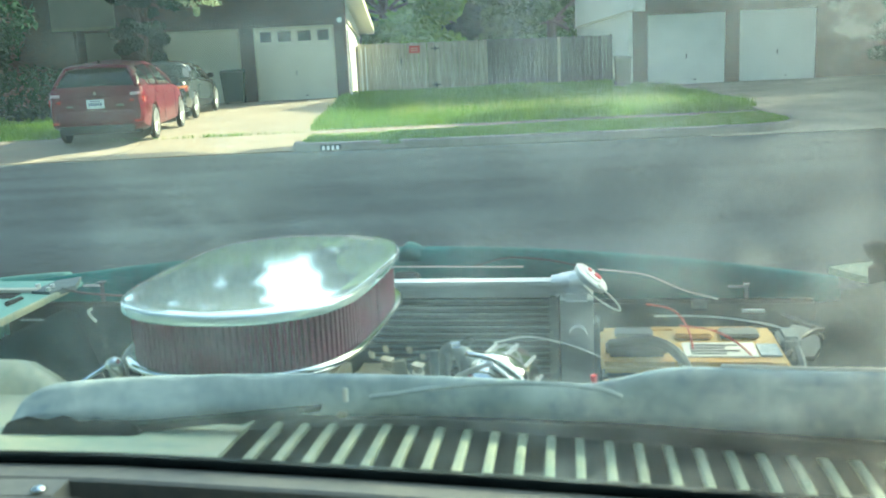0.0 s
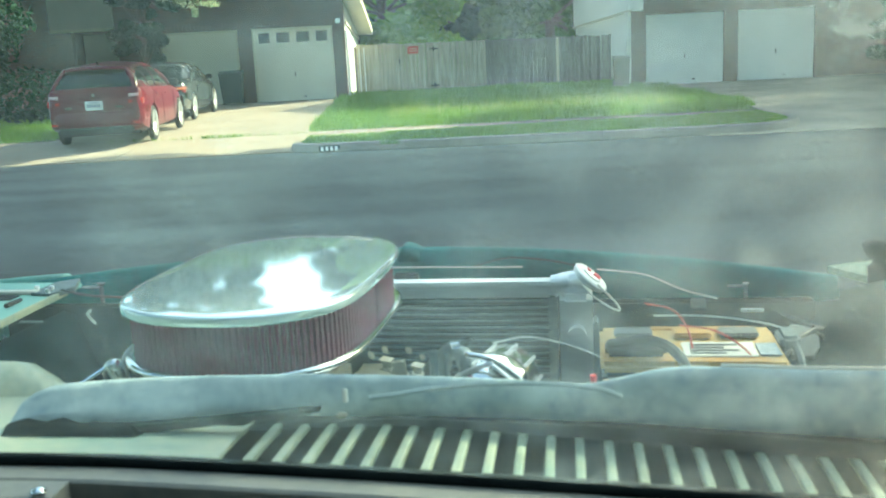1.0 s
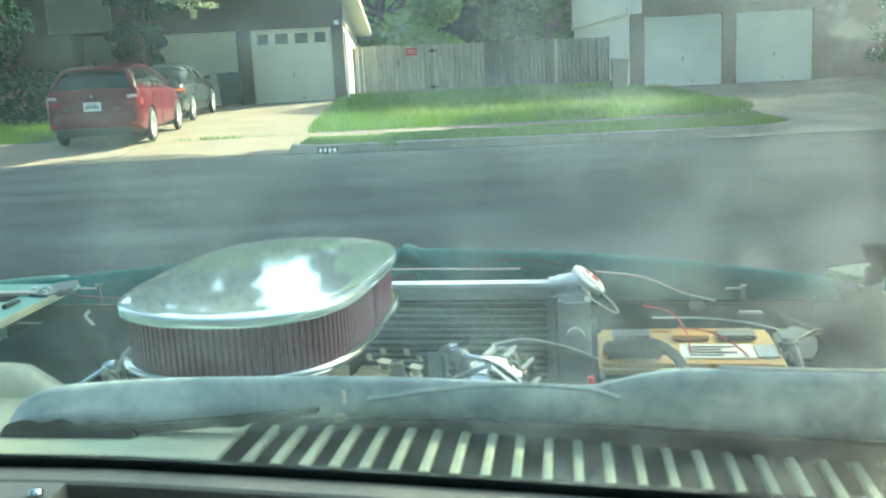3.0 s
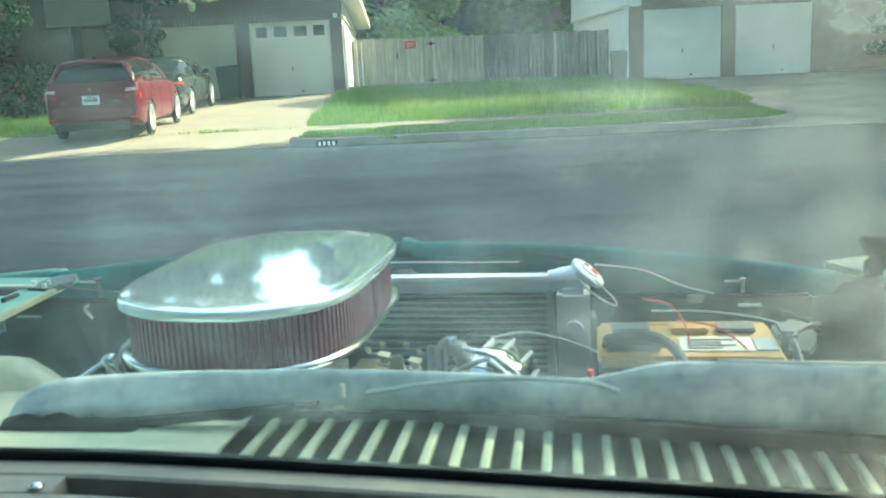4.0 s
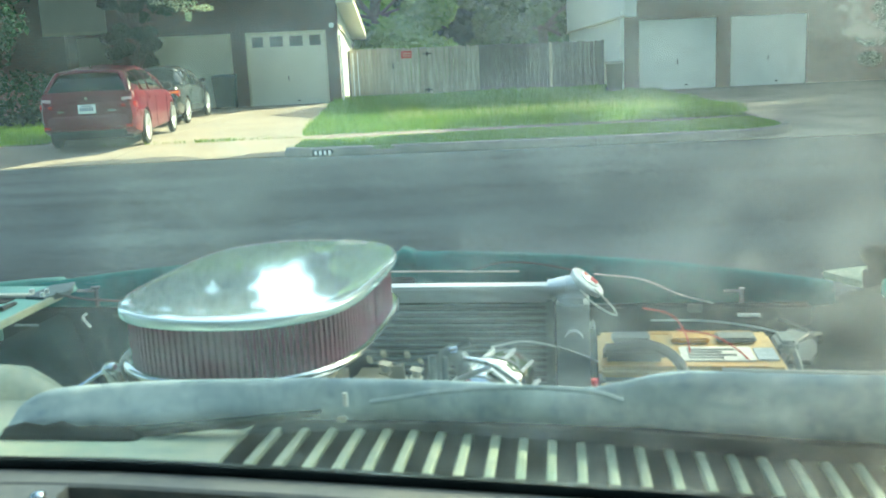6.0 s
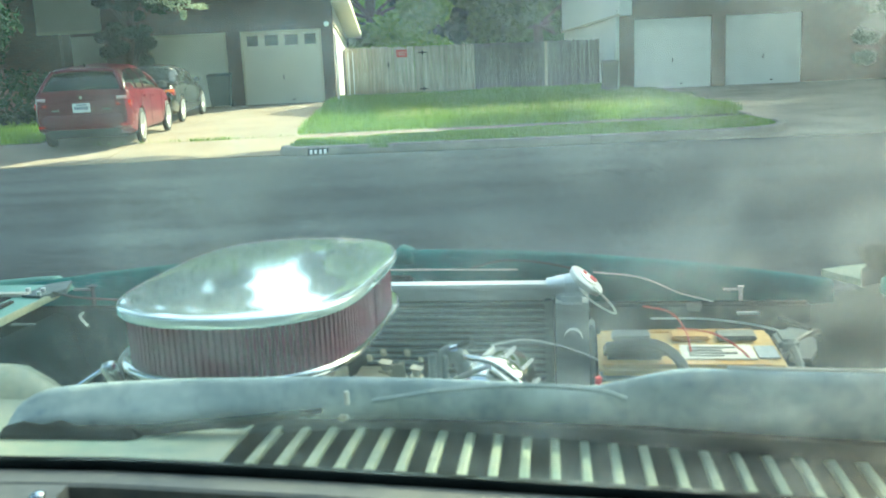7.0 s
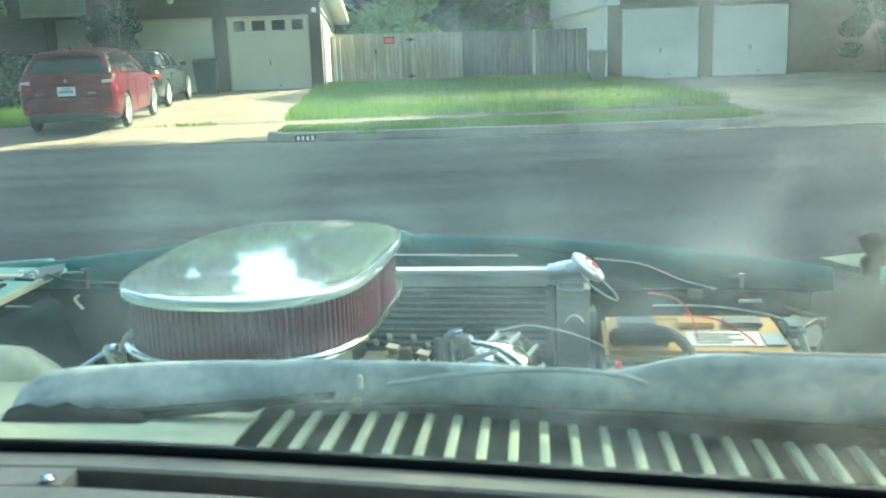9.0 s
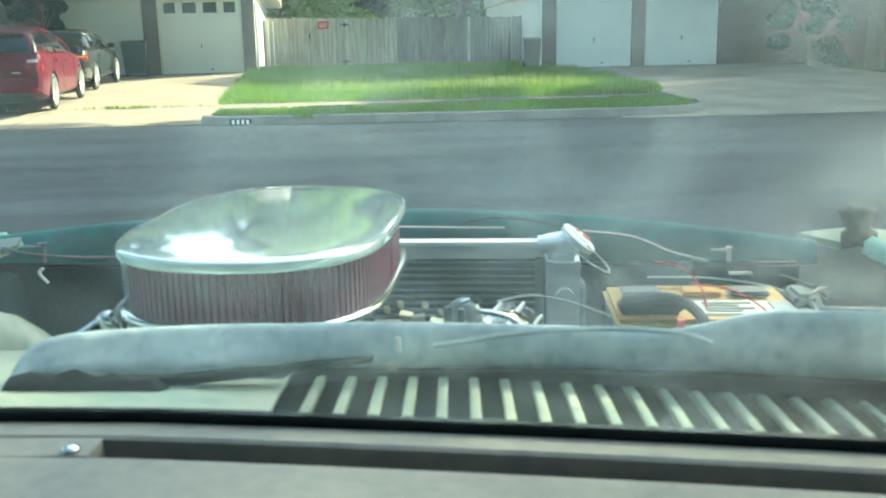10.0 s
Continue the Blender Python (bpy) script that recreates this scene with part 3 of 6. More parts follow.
blades("grass", rng, [(-2.25, 5.1, 16.03, 17.42, 24000)], 0.075, 0.007, M["grass"], "short green verge grass behind the kerb")
blades("grass", rng, [(-14, -7.62, 19.48, 27, 24000)], 0.12, 0.007, M["grass"], "sunlit green lawn grass beside the driveway")
blades("grass", rng, [(-1.0, 5.2, 20.2, 22.6, 1500)], 0.27, 0.006, M["straw"], "pale seeding grass heads in the lawn")
blades("grass", rng, [(-6.2, -2.4, 18.38, 18.44, 160), (-4.4, -3.6, 18.36, 18.46, 160)], 0.07, 0.005, M["grass"], "weeds in the driveway joint")
blades("grass", rng, [(-0.95, -0.60, 15.77, 15.87, 90)], 0.14, 0.006, M["grass"], "weed tuft in the gutter")

# ---- the pickup truck that the camera sits in ----
TRUCK_YAW = -9.0
CX = -0.435                      # centre line of the truck, beside the camera
truck = thing("pickup_truck", pose(0, 0, 0, 0, 0, TRUCK_YAW) @ pose(CX, 1.0, ROAD_Z), "old teal and mint pickup truck with its hood removed", "truck")
IN_TRUCK = Matrix.Translation((-CX, -1.0, -ROAD_Z))


def tpart(name, bm, material, label="", parent=None, smooth=False):
    """A part of the truck. Places are given along the truck's axes from below the camera's first place."""
    if parent is None:
        bm.transform(IN_TRUCK)
        return part(name, bm, material, truck, label, smooth)
    bm.transform(IN_TRUCK)
    return part(name, bm, material, parent, label, smooth)


def lid_outline(w, l, z, n=72):
    """The outline of the air cleaner: a rounded oblong, a little narrower in front and set slightly askew."""
    out, turn = [], -0.0485
    for k in range(n):
        a = 2 * math.pi * k / n
        c, s = math.cos(a), math.sin(a)
        y = l / 2 * math.copysign(abs(s) ** (2 / 3.8), s)
        x = w / 2 * math.copysign(abs(c) ** (2 / 2.19), c) * (1 - 0.021 * y / (l / 2))
        out.append((AX + x * math.cos(turn) - y * math.sin(turn), AY + x * math.sin(turn) + y * math.cos(turn), z))
    return out


# -- air cleaner: polished lid, pleated red filter, polished base --
AX, AY, AZ = CX - 0.0058, 1.2664, 1.30
lid_rings = []
for d, z in ((0.026, -0.012), (0.004, -0.0125), (0.001, -0.0115), (0.0, -0.0105), (0.0, -0.010), (0.0, -0.0025), (0.0002, -0.002), (0.001, -0.001), (0.004, 0.0005), (0.012, 0.0011), (0.05, 0.0016), (0.12, 0.0022), (0.22, 0.0027), (0.29, 0.003)):
    lid_rings.append(lid_outline(0.3147 - d, 0.4722 - d, AZ + z))
lid = tpart("air_cleaner_lid", loft(lid_rings), M["polished"], "polished aluminium oval air cleaner lid", smooth=True)
pleats = []
for z in (AZ - 0.012, AZ - 0.076):
    ring = []
    fine = lid_outline(0.296, 0.453, z, 2400)
    run = np.cumsum([0] + [math.dist(p, q) for p, q in zip(fine, fine[1:] + fine[:1])])
    for k in range(600):
        x, y, zz = fine[int(np.searchsorted(run, run[-1] * k / 600)) % 2400]
        v = Vector((x - AX, y - AY, 0))
        v -= v.normalized() * (0.0 if k % 4 else 0.013)
        ring.append((AX + v.x, AY + v.y, zz))
    pleats.append(ring)
tpart("filter_element", loft(pleats), M["filter_red"], "pleated red cotton filter element", lid)
base_rings = []
for d, z in ((0.04, -0.076), (0.010, -0.071), (0.001, -0.074), (0.001, -0.079), (0.03, -0.09), (0.20, -0.12)):
    base_rings.append(lid_outline(0.317 - d, 0.476 - d, AZ + z))
tpart("air_cleaner_base", loft(base_rings), M["chrome"], "polished oval base rim", lid, smooth=True)

# -- radiator --
RY = 1.85
rad = tpart("radiator", box((CX - 0.36, RY + 0.005, 0.62), (CX + 0.362, RY + 0.05, 1.100)), M["core"], "aluminium radiator with dark finned core")
for k in range(34):
    z = 0.66 + k * 0.0135
    tpart("fin", box((CX - 0.355, RY - 0.004, z), (CX + 0.357, RY + 0.006, z + 0.0042)), M["fin"], "", rad)
tpart("top_rail", box((CX - 0.40, RY - 0.008, 1.100), (CX + 0.365, RY + 0.035, 1.1255), 0.003), M["aluminium"], "", rad)
tpart("top_flange", box((CX - 0.40, RY - 0.010, 1.126), (CX + 0.365, RY + 0.022, 1.1335), 0.001), M["rail"], "aluminium top rail with sun put into its bright colour", rad)
tpart("side_tank", box((CX + 0.366, RY - 0.03, 0.62), (CX + 0.43, RY + 0.06, 1.11), 0.012), M["aluminium"], "welded aluminium side tank", rad)
tpart("side_tank", box((CX - 0.44, RY - 0.03, 0.62), (CX - 0.405, RY + 0.06, 1.11), 0.012), M["aluminium"], "", rad)
tpart("tank_bracket", box((CX + 0.43, RY - 0.01, 0.84), (CX + 0.442, RY + 0.05, 1.05), 0.004), M["fin"], "", rad)
tpart("side_channel", box((CX + 0.345, RY - 0.014, 0.63), (CX + 0.362, RY - 0.005, 1.105), 0.003), M["fin"], "", rad)
for z in (1.035,):
    tpart("drain_plug", tube([(CX + 0.40, RY - 0.045, z), (CX + 0.40, RY - 0.028, z)], 0.017, 16), M["aluminium"], "round port on the tank", rad)
# filler neck, leaning back, with its cap
n0, n1 = Vector((CX + 0.372, RY + 0.015, 1.118)), Vector((CX + 0.420, RY + 0.0, 1.131))
tpart("filler_boss", tube([(CX + 0.352, RY - 0.002, 1.126), (CX + 0.385, RY - 0.002, 1.130)], 0.018, 16), M["aluminium"], "", rad)
neck = tpart("filler_neck", tube([n0, n1], [0.026, 0.025], 20), M["aluminium"], "angled filler neck", rad)
ax = Vector((0.64, -0.08, 0.76)).normalized()
cap_c = n1 + Vector((0.006, 0, 0.006))
cap = tpart("radiator_cap", tube([cap_c - ax * 0.010, cap_c - ax * 0.006, cap_c + ax * 0.003, cap_c + ax * 0.006, cap_c + ax * 0.0062, cap_c + ax * 0.010, cap_c + ax * 0.011], [0.028, 0.036, 0.038, 0.035, 0.020, 0.020, 0.016], 24), M["cap_white"], "white metal radiator cap with a red badge", rad)
s = ax.cross(Vector((0, 1, 0))).normalized()
for u, r in ((-0.008, 0.011), (0.012, 0.006)):
    bc = cap_c + ax * 0.0112 + s * u
    tpart("badge", tube([bc, bc + ax * 0.002], r, 4), M["red_badge"], "red badge mark", rad)
# overflow tube looping back from the neck
loop = curve([(CX + 0.412, RY - 0.04, 1.131), (CX + 0.435, RY - 0.04, 1.108), (CX + 0.462, RY - 0.04, 1.09), (CX + 0.480, RY - 0.04, 1.083), (CX + 0.474, RY - 0.04, 1.098), (CX + 0.455, RY - 0.04, 1.118), (CX + 0.440, RY - 0.03, 1.132)], 36)
tpart("overflow_tube", tube(loop, 0.002, 8), M["clear_hose"], "pale looped overflow tube", rad, smooth=True)

# -- front header panel, fenders, inner wings, firewall --
HY = 2.2


def header_top(x):
    u = (x - CX) / 0.95
    return 1.124 - 0.043 * u * u


rings = []
for k in range(33):
    x = CX - 0.93 + 1.86 * k / 32
    u = (x - CX) / 0.93
    back = HY - 0.16 * u * u
    z = header_top(x)
    rings.append([(x, back + 0.02, z - 0.16), (x, back + 0.0, z - 0.045), (x, back + 0.012, z - 0.008), (x, back + 0.024, z), (x, back + 0.06, z - 0.012), (x, back + 0.30, z - 0.13), (x, back + 0.30, z - 0.17)])
header = tpart("header_panel", loft(rings), M["teal"], "dark teal front header panel", smooth=True)
# raised latch cover at the middle
rings = []
for x, h in ((-0.02, -0.01), (-0.01, 0.004), (0.0, 0.005), (0.015, 0.0), (0.03, -0.01)):
    z = header_top(CX + x)
    rings.append([(CX + x, HY - 0.002, z - 0.03), (CX + x, HY + 0.0, z + h), (CX + x, HY + 0.06, z + h), (CX + x, HY + 0.09, z - 0.03)])
tpart("latch_cover", loft(rings), M["teal"], "", header, smooth=True)
tpart("hood_latch", box((CX - 0.03, HY - 0.03, 1.02), (CX + 0.03, HY - 0.005, 1.07), 0.005), M["iron"], "", header)
# dark support behind the header, with a pale wire along it
tpart("radiator_support", box((CX - 0.86, RY + 0.075, 0.62), (CX + 0.86, RY + 0.10, 1.07), 0.006), M["bay_dark"], "black radiator support panel")
tpart("wire", tube(curve([(CX - 0.2, RY + 0.06, 1.149), (CX + 0.08, RY + 0.06, 1.149), (CX + 0.2, RY + 0.07, 1.145), (CX + 0.29, RY + 0.08, 1.142)], 20), 0.002, 6), M["clear_hose"], "pale wire along the support")
tpart("wire", tube(curve([(CX + 0.19, RY + 0.075, 1.145), (CX + 0.26, RY + 0.07, 1.163), (CX + 0.34, RY + 0.06, 1.160), (CX + 0.42, RY + 0.05, 1.145)], 20), 0.0018, 6), M["black_wire"])
tpart("wire", tube(curve([(CX + 0.44, RY + 0.05, 1.142), (CX + 0.53, RY + 0.03, 1.135), (CX + 0.60, RY + 0.0, 1.112), (CX + 0.66, RY - 0.03, 1.102)], 24), 0.0018, 6), M["clear_hose"], "pale wire over the wing")
tpart("wire", tube(curve([(CX + 0.54, RY - 0.1, 1.09), (CX + 0.64, RY - 0.12, 1.094), (CX + 0.74, RY - 0.15, 1.086), (CX + 0.80, RY - 0.2, 1.07)], 20), 0.002, 6), M["clear_hose"])


# the left fender: outer skin, broad inner ledge and front corner
def skin(side):
    rings = []
    for k in range(15):
        u = k / 14
        y = 0.80 + u * 1.25
        inn, out, zt = (0.945 if side < 0 else 1.04) - 0.02 * u, (0.99 if side < 0 else 1.07) - 0.02 * u ** 3, 1.125 - 0.03 * u
        rings.append([(CX + side * a, y, z) for a, z in ((inn, zt - 0.05), (inn + 0.004, zt - 0.01), (inn + 0.02, zt), (out, zt - 0.012), (out + 0.025, zt - 0.08), (out + 0.03, zt - 0.25), (out + 0.02, 0.5), (out - 0.005, 0.5), (out + 0.005, zt - 0.25), (inn + 0.02, zt - 0.06))])
    return loft(rings)


wing_l = tpart("fender", skin(-1), M["aqua"], "faded aqua front fender", smooth=True)
wing_r = tpart("fender", skin(1), M["aqua"], "faded aqua front fender", smooth=True)
tpart("fender_ledge", box((CX - 0.935, 0.99, 1.088), (CX - 0.718, 2.02, 1.10), 0.004), M["aqua"], "aqua painted inner ledge", wing_l)
tpart("ledge_flange", box((CX - 0.724, 0.99, 1.088), (CX - 0.716, 1.95, 1.103), 0.002), M["mint"], "", wing_l)
# rounded front corners
for side, w, lo in ((-1, wing_l, 0.815),):
    rings = []
    for k in range(9):
        u = k / 8
        x = CX + side * (lo + (1.03 - lo) * u)
        y = 2.10 - 0.05 * u * u + (0.12 if side > 0 else 0)
        z = 1.098 - 0.008 * u
        rings.append([(x, y, z - 0.07), (x, y, z - 0.006), (x, y + 0.006, z), (x, y + 0.03, z - 0.004), (x, y + 0.10, z - 0.05), (x, y + 0.16, z - 0.2)])
    tpart("fender_corner", loft(rings), M["aqua"], "bright aqua front corner", w, smooth=True)
tpart("fender_corner", prism([(0.525, 2.275), (0.56, 2.215), (0.61, 2.145), (0.69, 2.05), (0.74, 2.03), (0.76, 2.2), (0.72, 2.31), (0.64, 2.325), (0.58, 2.305)], 1.036, 1.052), M["mint"], "cream-mint front corner", wing_r)
tpart("ledge_bar", box((CX - 0.95, 1.905, 1.10), (CX - 0.765, 1.925, 1.108), 0.002), M["label"], "cream bar over the ledge", wing_l)
# black sheet on the ledge stands in for the shaded gap beside the bar
tpart("ledge_bar", box((CX - 0.95, 1.86, 1.10), (CX - 0.80, 1.90, 1.102)), M["dark_void"], "", wing_l)
tpart("ledge_bracket", prism([(CX - 0.775, 1.90), (CX - 0.725, 1.89), (CX - 0.70, 1.95), (CX - 0.73, 2.03), (CX - 0.77, 2.0)], 1.095, 1.106), M["fin"], "rusty grey corner bracket", wing_l)
for x, y, r in ((-0.777, 1.93, 0.006), (-0.742, 1.93, 0.005), (-0.735, 1.90, 0.005)):
    tpart("bolt", tube([(CX + x, y, 1.10), (CX + x, y, 1.114)], r, 8), M["aluminium"], "", wing_l)
tpart("corner_rod", tube(curve([(CX - 0.715, 1.92, 1.108), (CX - 0.66, 1.93, 1.092), (CX - 0.55, 1.97, 1.075), (CX - 0.42, 2.02, 1.07)], 18), 0.0028, 6), M["fin_pale"], "dull stay rod", wing_l)
tpart("ledge_stay", tube([(CX - 0.775, 1.86, 1.10), (CX - 0.77, 1.80, 1.105)], 0.006, 6), M["iron"], "", wing_l)
# inner wings: black bowed panels; the right one reaches out to the fender, its ledge's shade put into the black
for s, ledge in ((-1, 0.715), (1, 1.038)):
    rings = []
    for k in range(9):
        u = k / 8
        y = 0.99 + u * (0.93 if s < 0 else 1.12)
        b = math.sin(math.pi * u) * 0.10
        zt = 1.09 - 0.03 * u
        rings.append([(CX + s * ledge, y, zt), (CX + s * (ledge * .5 + 0.33 - b * 0.3), y, zt - 0.01 - 0.03 * (s > 0)), (CX + s * (0.64 - b), y, 0.90), (CX + s * (0.58 - b), y, 0.55), (CX + s * (0.60 - b), y, 0.55), (CX + s * (0.67 - b), y, 0.88), (CX + s * (ledge * .5 + 0.34 - b * 0.3), y, zt - 0.03 - 0.03 * (s > 0)), (CX + s * ledge, y, zt - 0.014)])
    tpart("inner_wing", loft(rings), M["bay_dark"], "black inner wing of the engine bay", smooth=True)
tpart("hood_bumper", tube([(CX - 0.72, 2.10, 1.02), (CX - 0.72, 2.10, 1.070), (CX - 0.72, 2.10, 1.076)], [0.005, 0.005, 0.012], 10), M["fin"], "rubber hood bumper on a post")
tpart("bracket", box((CX - 0.76, 2.085, 1.068), (CX - 0.72, 2.09, 1.072)), M["aluminium"])
tpart("hood_bumper", tube([(CX + 0.735, 1.98, 1.035), (CX + 0.735, 1.98, 1.085), (CX + 0.735, 1.98, 1.09)], [0.004, 0.004, 0.007], 10), M["aluminium"], "hood bumper on a post")
tpart("bracket", box((CX + 0.70, 1.978, 1.082), (CX + 0.735, 1.982, 1.086)), M["aluminium"])
tpart("bracket", box((CX + 0.71, 1.86, 1.064), (CX + 0.752, 1.868, 1.069)), M["aluminium"], "bright small bracket")
tpart("bracket", box((CX + 0.62, 1.90, 1.06), (CX + 0.65, 1.91, 1.078), 0.003), M["fin_pale"], "pale tag on the wiring")
tpart("bracket", tube(curve([(CX - 0.538, 1.72, 1.117), (CX - 0.546, 1.72, 1.110), (CX - 0.541, 1.72, 1.100), (CX - 0.532, 1.72, 1.090)], 12), 0.003, 6), M["clear_hose"], "bent metal rod")
tpart("rail_edge", box((CX - 0.615, 1.60, 1.127), (CX - 0.570, 1.606, 1.1295)), M["fin"])
# mirror on the fender front
tpart("fender_mirror", tube([(CX + 1.055, 2.16, 1.00), (CX + 1.052, 2.16, 1.075), (CX + 1.048, 2.155, 1.09), (CX + 1.042, 2.15, 1.112), (CX + 1.04, 2.15, 1.130), (CX + 1.04, 2.15, 1.138)], [0.035, 0.038, 0.022, 0.034, 0.040, 0.022], 14), M["iron"], "black round mirror at the fender front", smooth=True)
tpart("firewall", box((CX - 0.84, 0.99, 0.5), (CX + 0.84, 1.008, 1.19)), M["bay_dark"], "black firewall")
tpart("bay_floor", box((CX - 0.84, 0.99, 0.35), (CX + 0.84, 2.2, 0.40)), M["bay_dark"], "dark chassis under the engine")

# -- engine: block, intake, carburettor, rocker covers, alternator --
eng = tpart("engine_block", box((CX - 0.20, 1.02, 0.42), (CX + 0.20, 1.66, 0.98), 0.03), M["engine"], "oily dark engine block")
tpart("carburettor", box((CX - 0.075, 1.17, 0.99), (CX + 0.075, 1.36, 1.148), 0.012), M["brass"], "gold passivated carburettor", eng)
for s in (-1, 1):
    tpart("rocker_cover", box((CX + s * 0.24 - 0.07, 1.05, 0.86), (CX + s * 0.24 + 0.07, 1.56, 0.99), 0.03), M["chrome"], "chrome rocker cover", eng)
choke = tpart("choke_housing", box((CX + 0.11, 1.17, 1.145), (CX + 0.185, 1.25, 1.174), 0.012), M["brass"], "brass choke and linkage", eng)
for x, y, z, r in ((0.165, 1.19, 1.190, 0.008), (0.178, 1.20, 1.178, 0.010), (0.20, 1.22, 1.172, 0.008), (0.155, 1.23, 1.196, 0.006), (0.185, 1.24, 1.192, 0.006), (0.205, 1.23, 1.186, 0.005), (0.14, 1.21, 1.195, 0.006)):
    tw = Matrix.Translation((CX + x, y, z)) @ Euler((r * 90, r * 170, r * 260)).to_matrix().to_4x4()
    tpart("linkage", box((-r * 0.9, -r * .7, -r * 0.5), (r * 0.9, r * .7, r * 0.5), r * 0.3, tw), M["brass"], "", choke)
tpart("fuel_fitting", tube([(CX + 0.212, 1.28, 1.11), (CX + 0.212, 1.28, 1.178)], 0.006, 8), M["fin"], "", eng)
tpart("fuel_fitting", tube([(CX + 0.228, 1.29, 1.11), (CX + 0.228, 1.29, 1.172)], 0.0045, 8), M["fin"], "", eng)
ALT = Vector((CX + 0.285, 1.40, 1.082))
alt_d = Vector((0.25, 0.96, 0)).normalized()
alt = tpart("alternator", tube([ALT - alt_d * 0.085, ALT - alt_d * 0.08, ALT - alt_d * 0.05, ALT + alt_d * 0.05, ALT + alt_d * 0.08], [0.025, 0.046, 0.052, 0.052, 0.04], 24), M["chrome"], "chrome alternator", eng, smooth=True)
for k in range(10):
    a = 2 * math.pi * k / 10
    c = ALT + Vector((math.cos(a) * 0.053, 0, math.sin(a) * 0.053))
    tpart("alternator_rib", tube([c - alt_d * 0.05, c + alt_d * 0.05], 0.003, 5), M["aluminium"], "", alt)
dome = bmesh.new()
bmesh.ops.create_uvsphere(dome, u_segments=24, v_segments=14, radius=1.0, matrix=Matrix.Translation((-0.150, 1.385, 1.098)) @ Matrix.Diagonal((0.050, 0.045, 0.042, 1)))
tpart("alternator_nose", dome, M["chrome"], "domed chrome alternator nose", alt, smooth=True)
for pts, r, mt in (([(-0.187, 1.34, 1.153), (-0.165, 1.335, 1.151), (-0.146, 1.333, 1.146), (-0.124, 1.333, 1.131), (-0.104, 1.335, 1.112)], 0.0048, "chrome"),
                   ([(-0.200, 1.335, 1.120), (-0.182, 1.332, 1.130), (-0.163, 1.33, 1.138), (-0.148, 1.33, 1.142)], 0.004, "aluminium"),
                   ([(-0.150, 1.328, 1.139), (-0.136, 1.328, 1.128), (-0.120, 1.328, 1.112)], 0.0075, "chrome"),
                   ([(-0.185, 1.328, 1.118), (-0.165, 1.325, 1.120), (-0.150, 1.325, 1.118)], 0.005, "chrome")):
    tpart("alternator_arm", tube(curve(pts, 16), r, 8), M[mt], "", alt, smooth=True)
neck_pts = curve([(-0.236, 1.36, 1.09), (-0.226, 1.36, 1.128), (-0.214, 1.36, 1.150), (-0.199, 1.36, 1.152), (-0.190, 1.365, 1.132), (-0.188, 1.37, 1.10)], 24)
water = tpart("water_neck", tube(neck_pts, 0.013, 12), M["cast_grey"], "dull cast water outlet", eng, smooth=True)
tpart("clamp_screw", tube([(-0.208, 1.352, 1.161), (-0.196, 1.352, 1.164)], 0.005, 8), M["chrome"], "", water)
tpart("sender", tube([(-0.196, 1.36, 1.160), (-0.186, 1.36, 1.166), (-0.177, 1.36, 1.170)], [0.006, 0.007, 0.004], 8), M["engine"], "", water)
tpart("cable", tube(curve([ALT + Vector((-0.01, 0.06, 0.050)), ALT + Vector((0.05, 0.07, 0.056)), ALT + Vector((0.13, 0.06, 0.038)), ALT + Vector((0.19, 0.02, 0.018)), ALT + Vector((0.23, -0.05, -0.005))], 28), 0.0017, 6), M["clear_hose"], "thin pale cable over the engine")
tpart("fan_shroud_pulley", tube([(CX, 1.70, 0.85), (CX, 1.73, 0.85)], 0.11, 24), M["iron"], "", eng)
fan = bmesh.new()
for k in range(6):
    a = 2 * math.pi * k / 6 + 0.3
    add_box(fan, (0.05, -0.004, -0.04), (0.20, 0.004, 0.04), 0, Matrix.Translation((CX, 1.76, 0.85)) @ Matrix.Rotation(a, 4, "Y") @ Matrix.Rotation(0.5, 4, "X"))
tpart("fan", fan, M["iron"], "black cooling fan", eng)
# bright breather and rod beside the filter
b = tpart("breather", tube([(-0.585, 1.10, 1.14), (-0.594, 1.10, 1.195), (-0.600, 1.10, 1.212), (-0.603, 1.10, 1.222), (-0.604, 1.10, 1.226)], [0.010, 0.010, 0.011, 0.011, 0.006], 16), M["chrome"], "chrome breather cap", smooth=True)
tpart("rod", tube([(-0.655, 1.08, 1.19), (-0.608, 1.098, 1.218)], 0.003, 6), M["chrome"])
tpart("hose", tube(curve([(-0.580, 1.12, 1.238), (-0.592, 1.118, 1.226), (-0.596, 1.115, 1.21), (-0.590, 1.11, 1.19)], 14), 0.004, 8), M["clear_hose"], "bent pale hose")

# -- battery on the inner wing --
BX, BY, BZ = 0.148, 1.47, 1.122
bat = tpart("battery", box((BX - 0.14, BY - 0.09, BZ - 0.17), (BX + 0.125, BY + 0.09, BZ - 0.012), 0.008), M["batt_grey"], "grey battery with a yellow top")
tpart("battery_top", box((BX - 0.142, BY - 0.092, BZ - 0.012), (BX + 0.127, BY + 0.092, BZ + 0.004), 0.006), M["batt_tan"], "dusty tan battery top", bat)
for ya, yb, xa in ((-0.088, -0.070, -0.138), (0.072, 0.086, -0.06)):
    tpart("battery_band", box((BX + xa, BY + ya, BZ + 0.0042), (BX + 0.10, BY + yb, BZ + 0.0062)), M["yellow"], "yellow band", bat)
tpart("battery_band", box((BX - 0.138, BY - 0.0695, BZ + 0.0042), (BX - 0.05, BY - 0.045, BZ + 0.0062)), M["yellow"], "", bat)
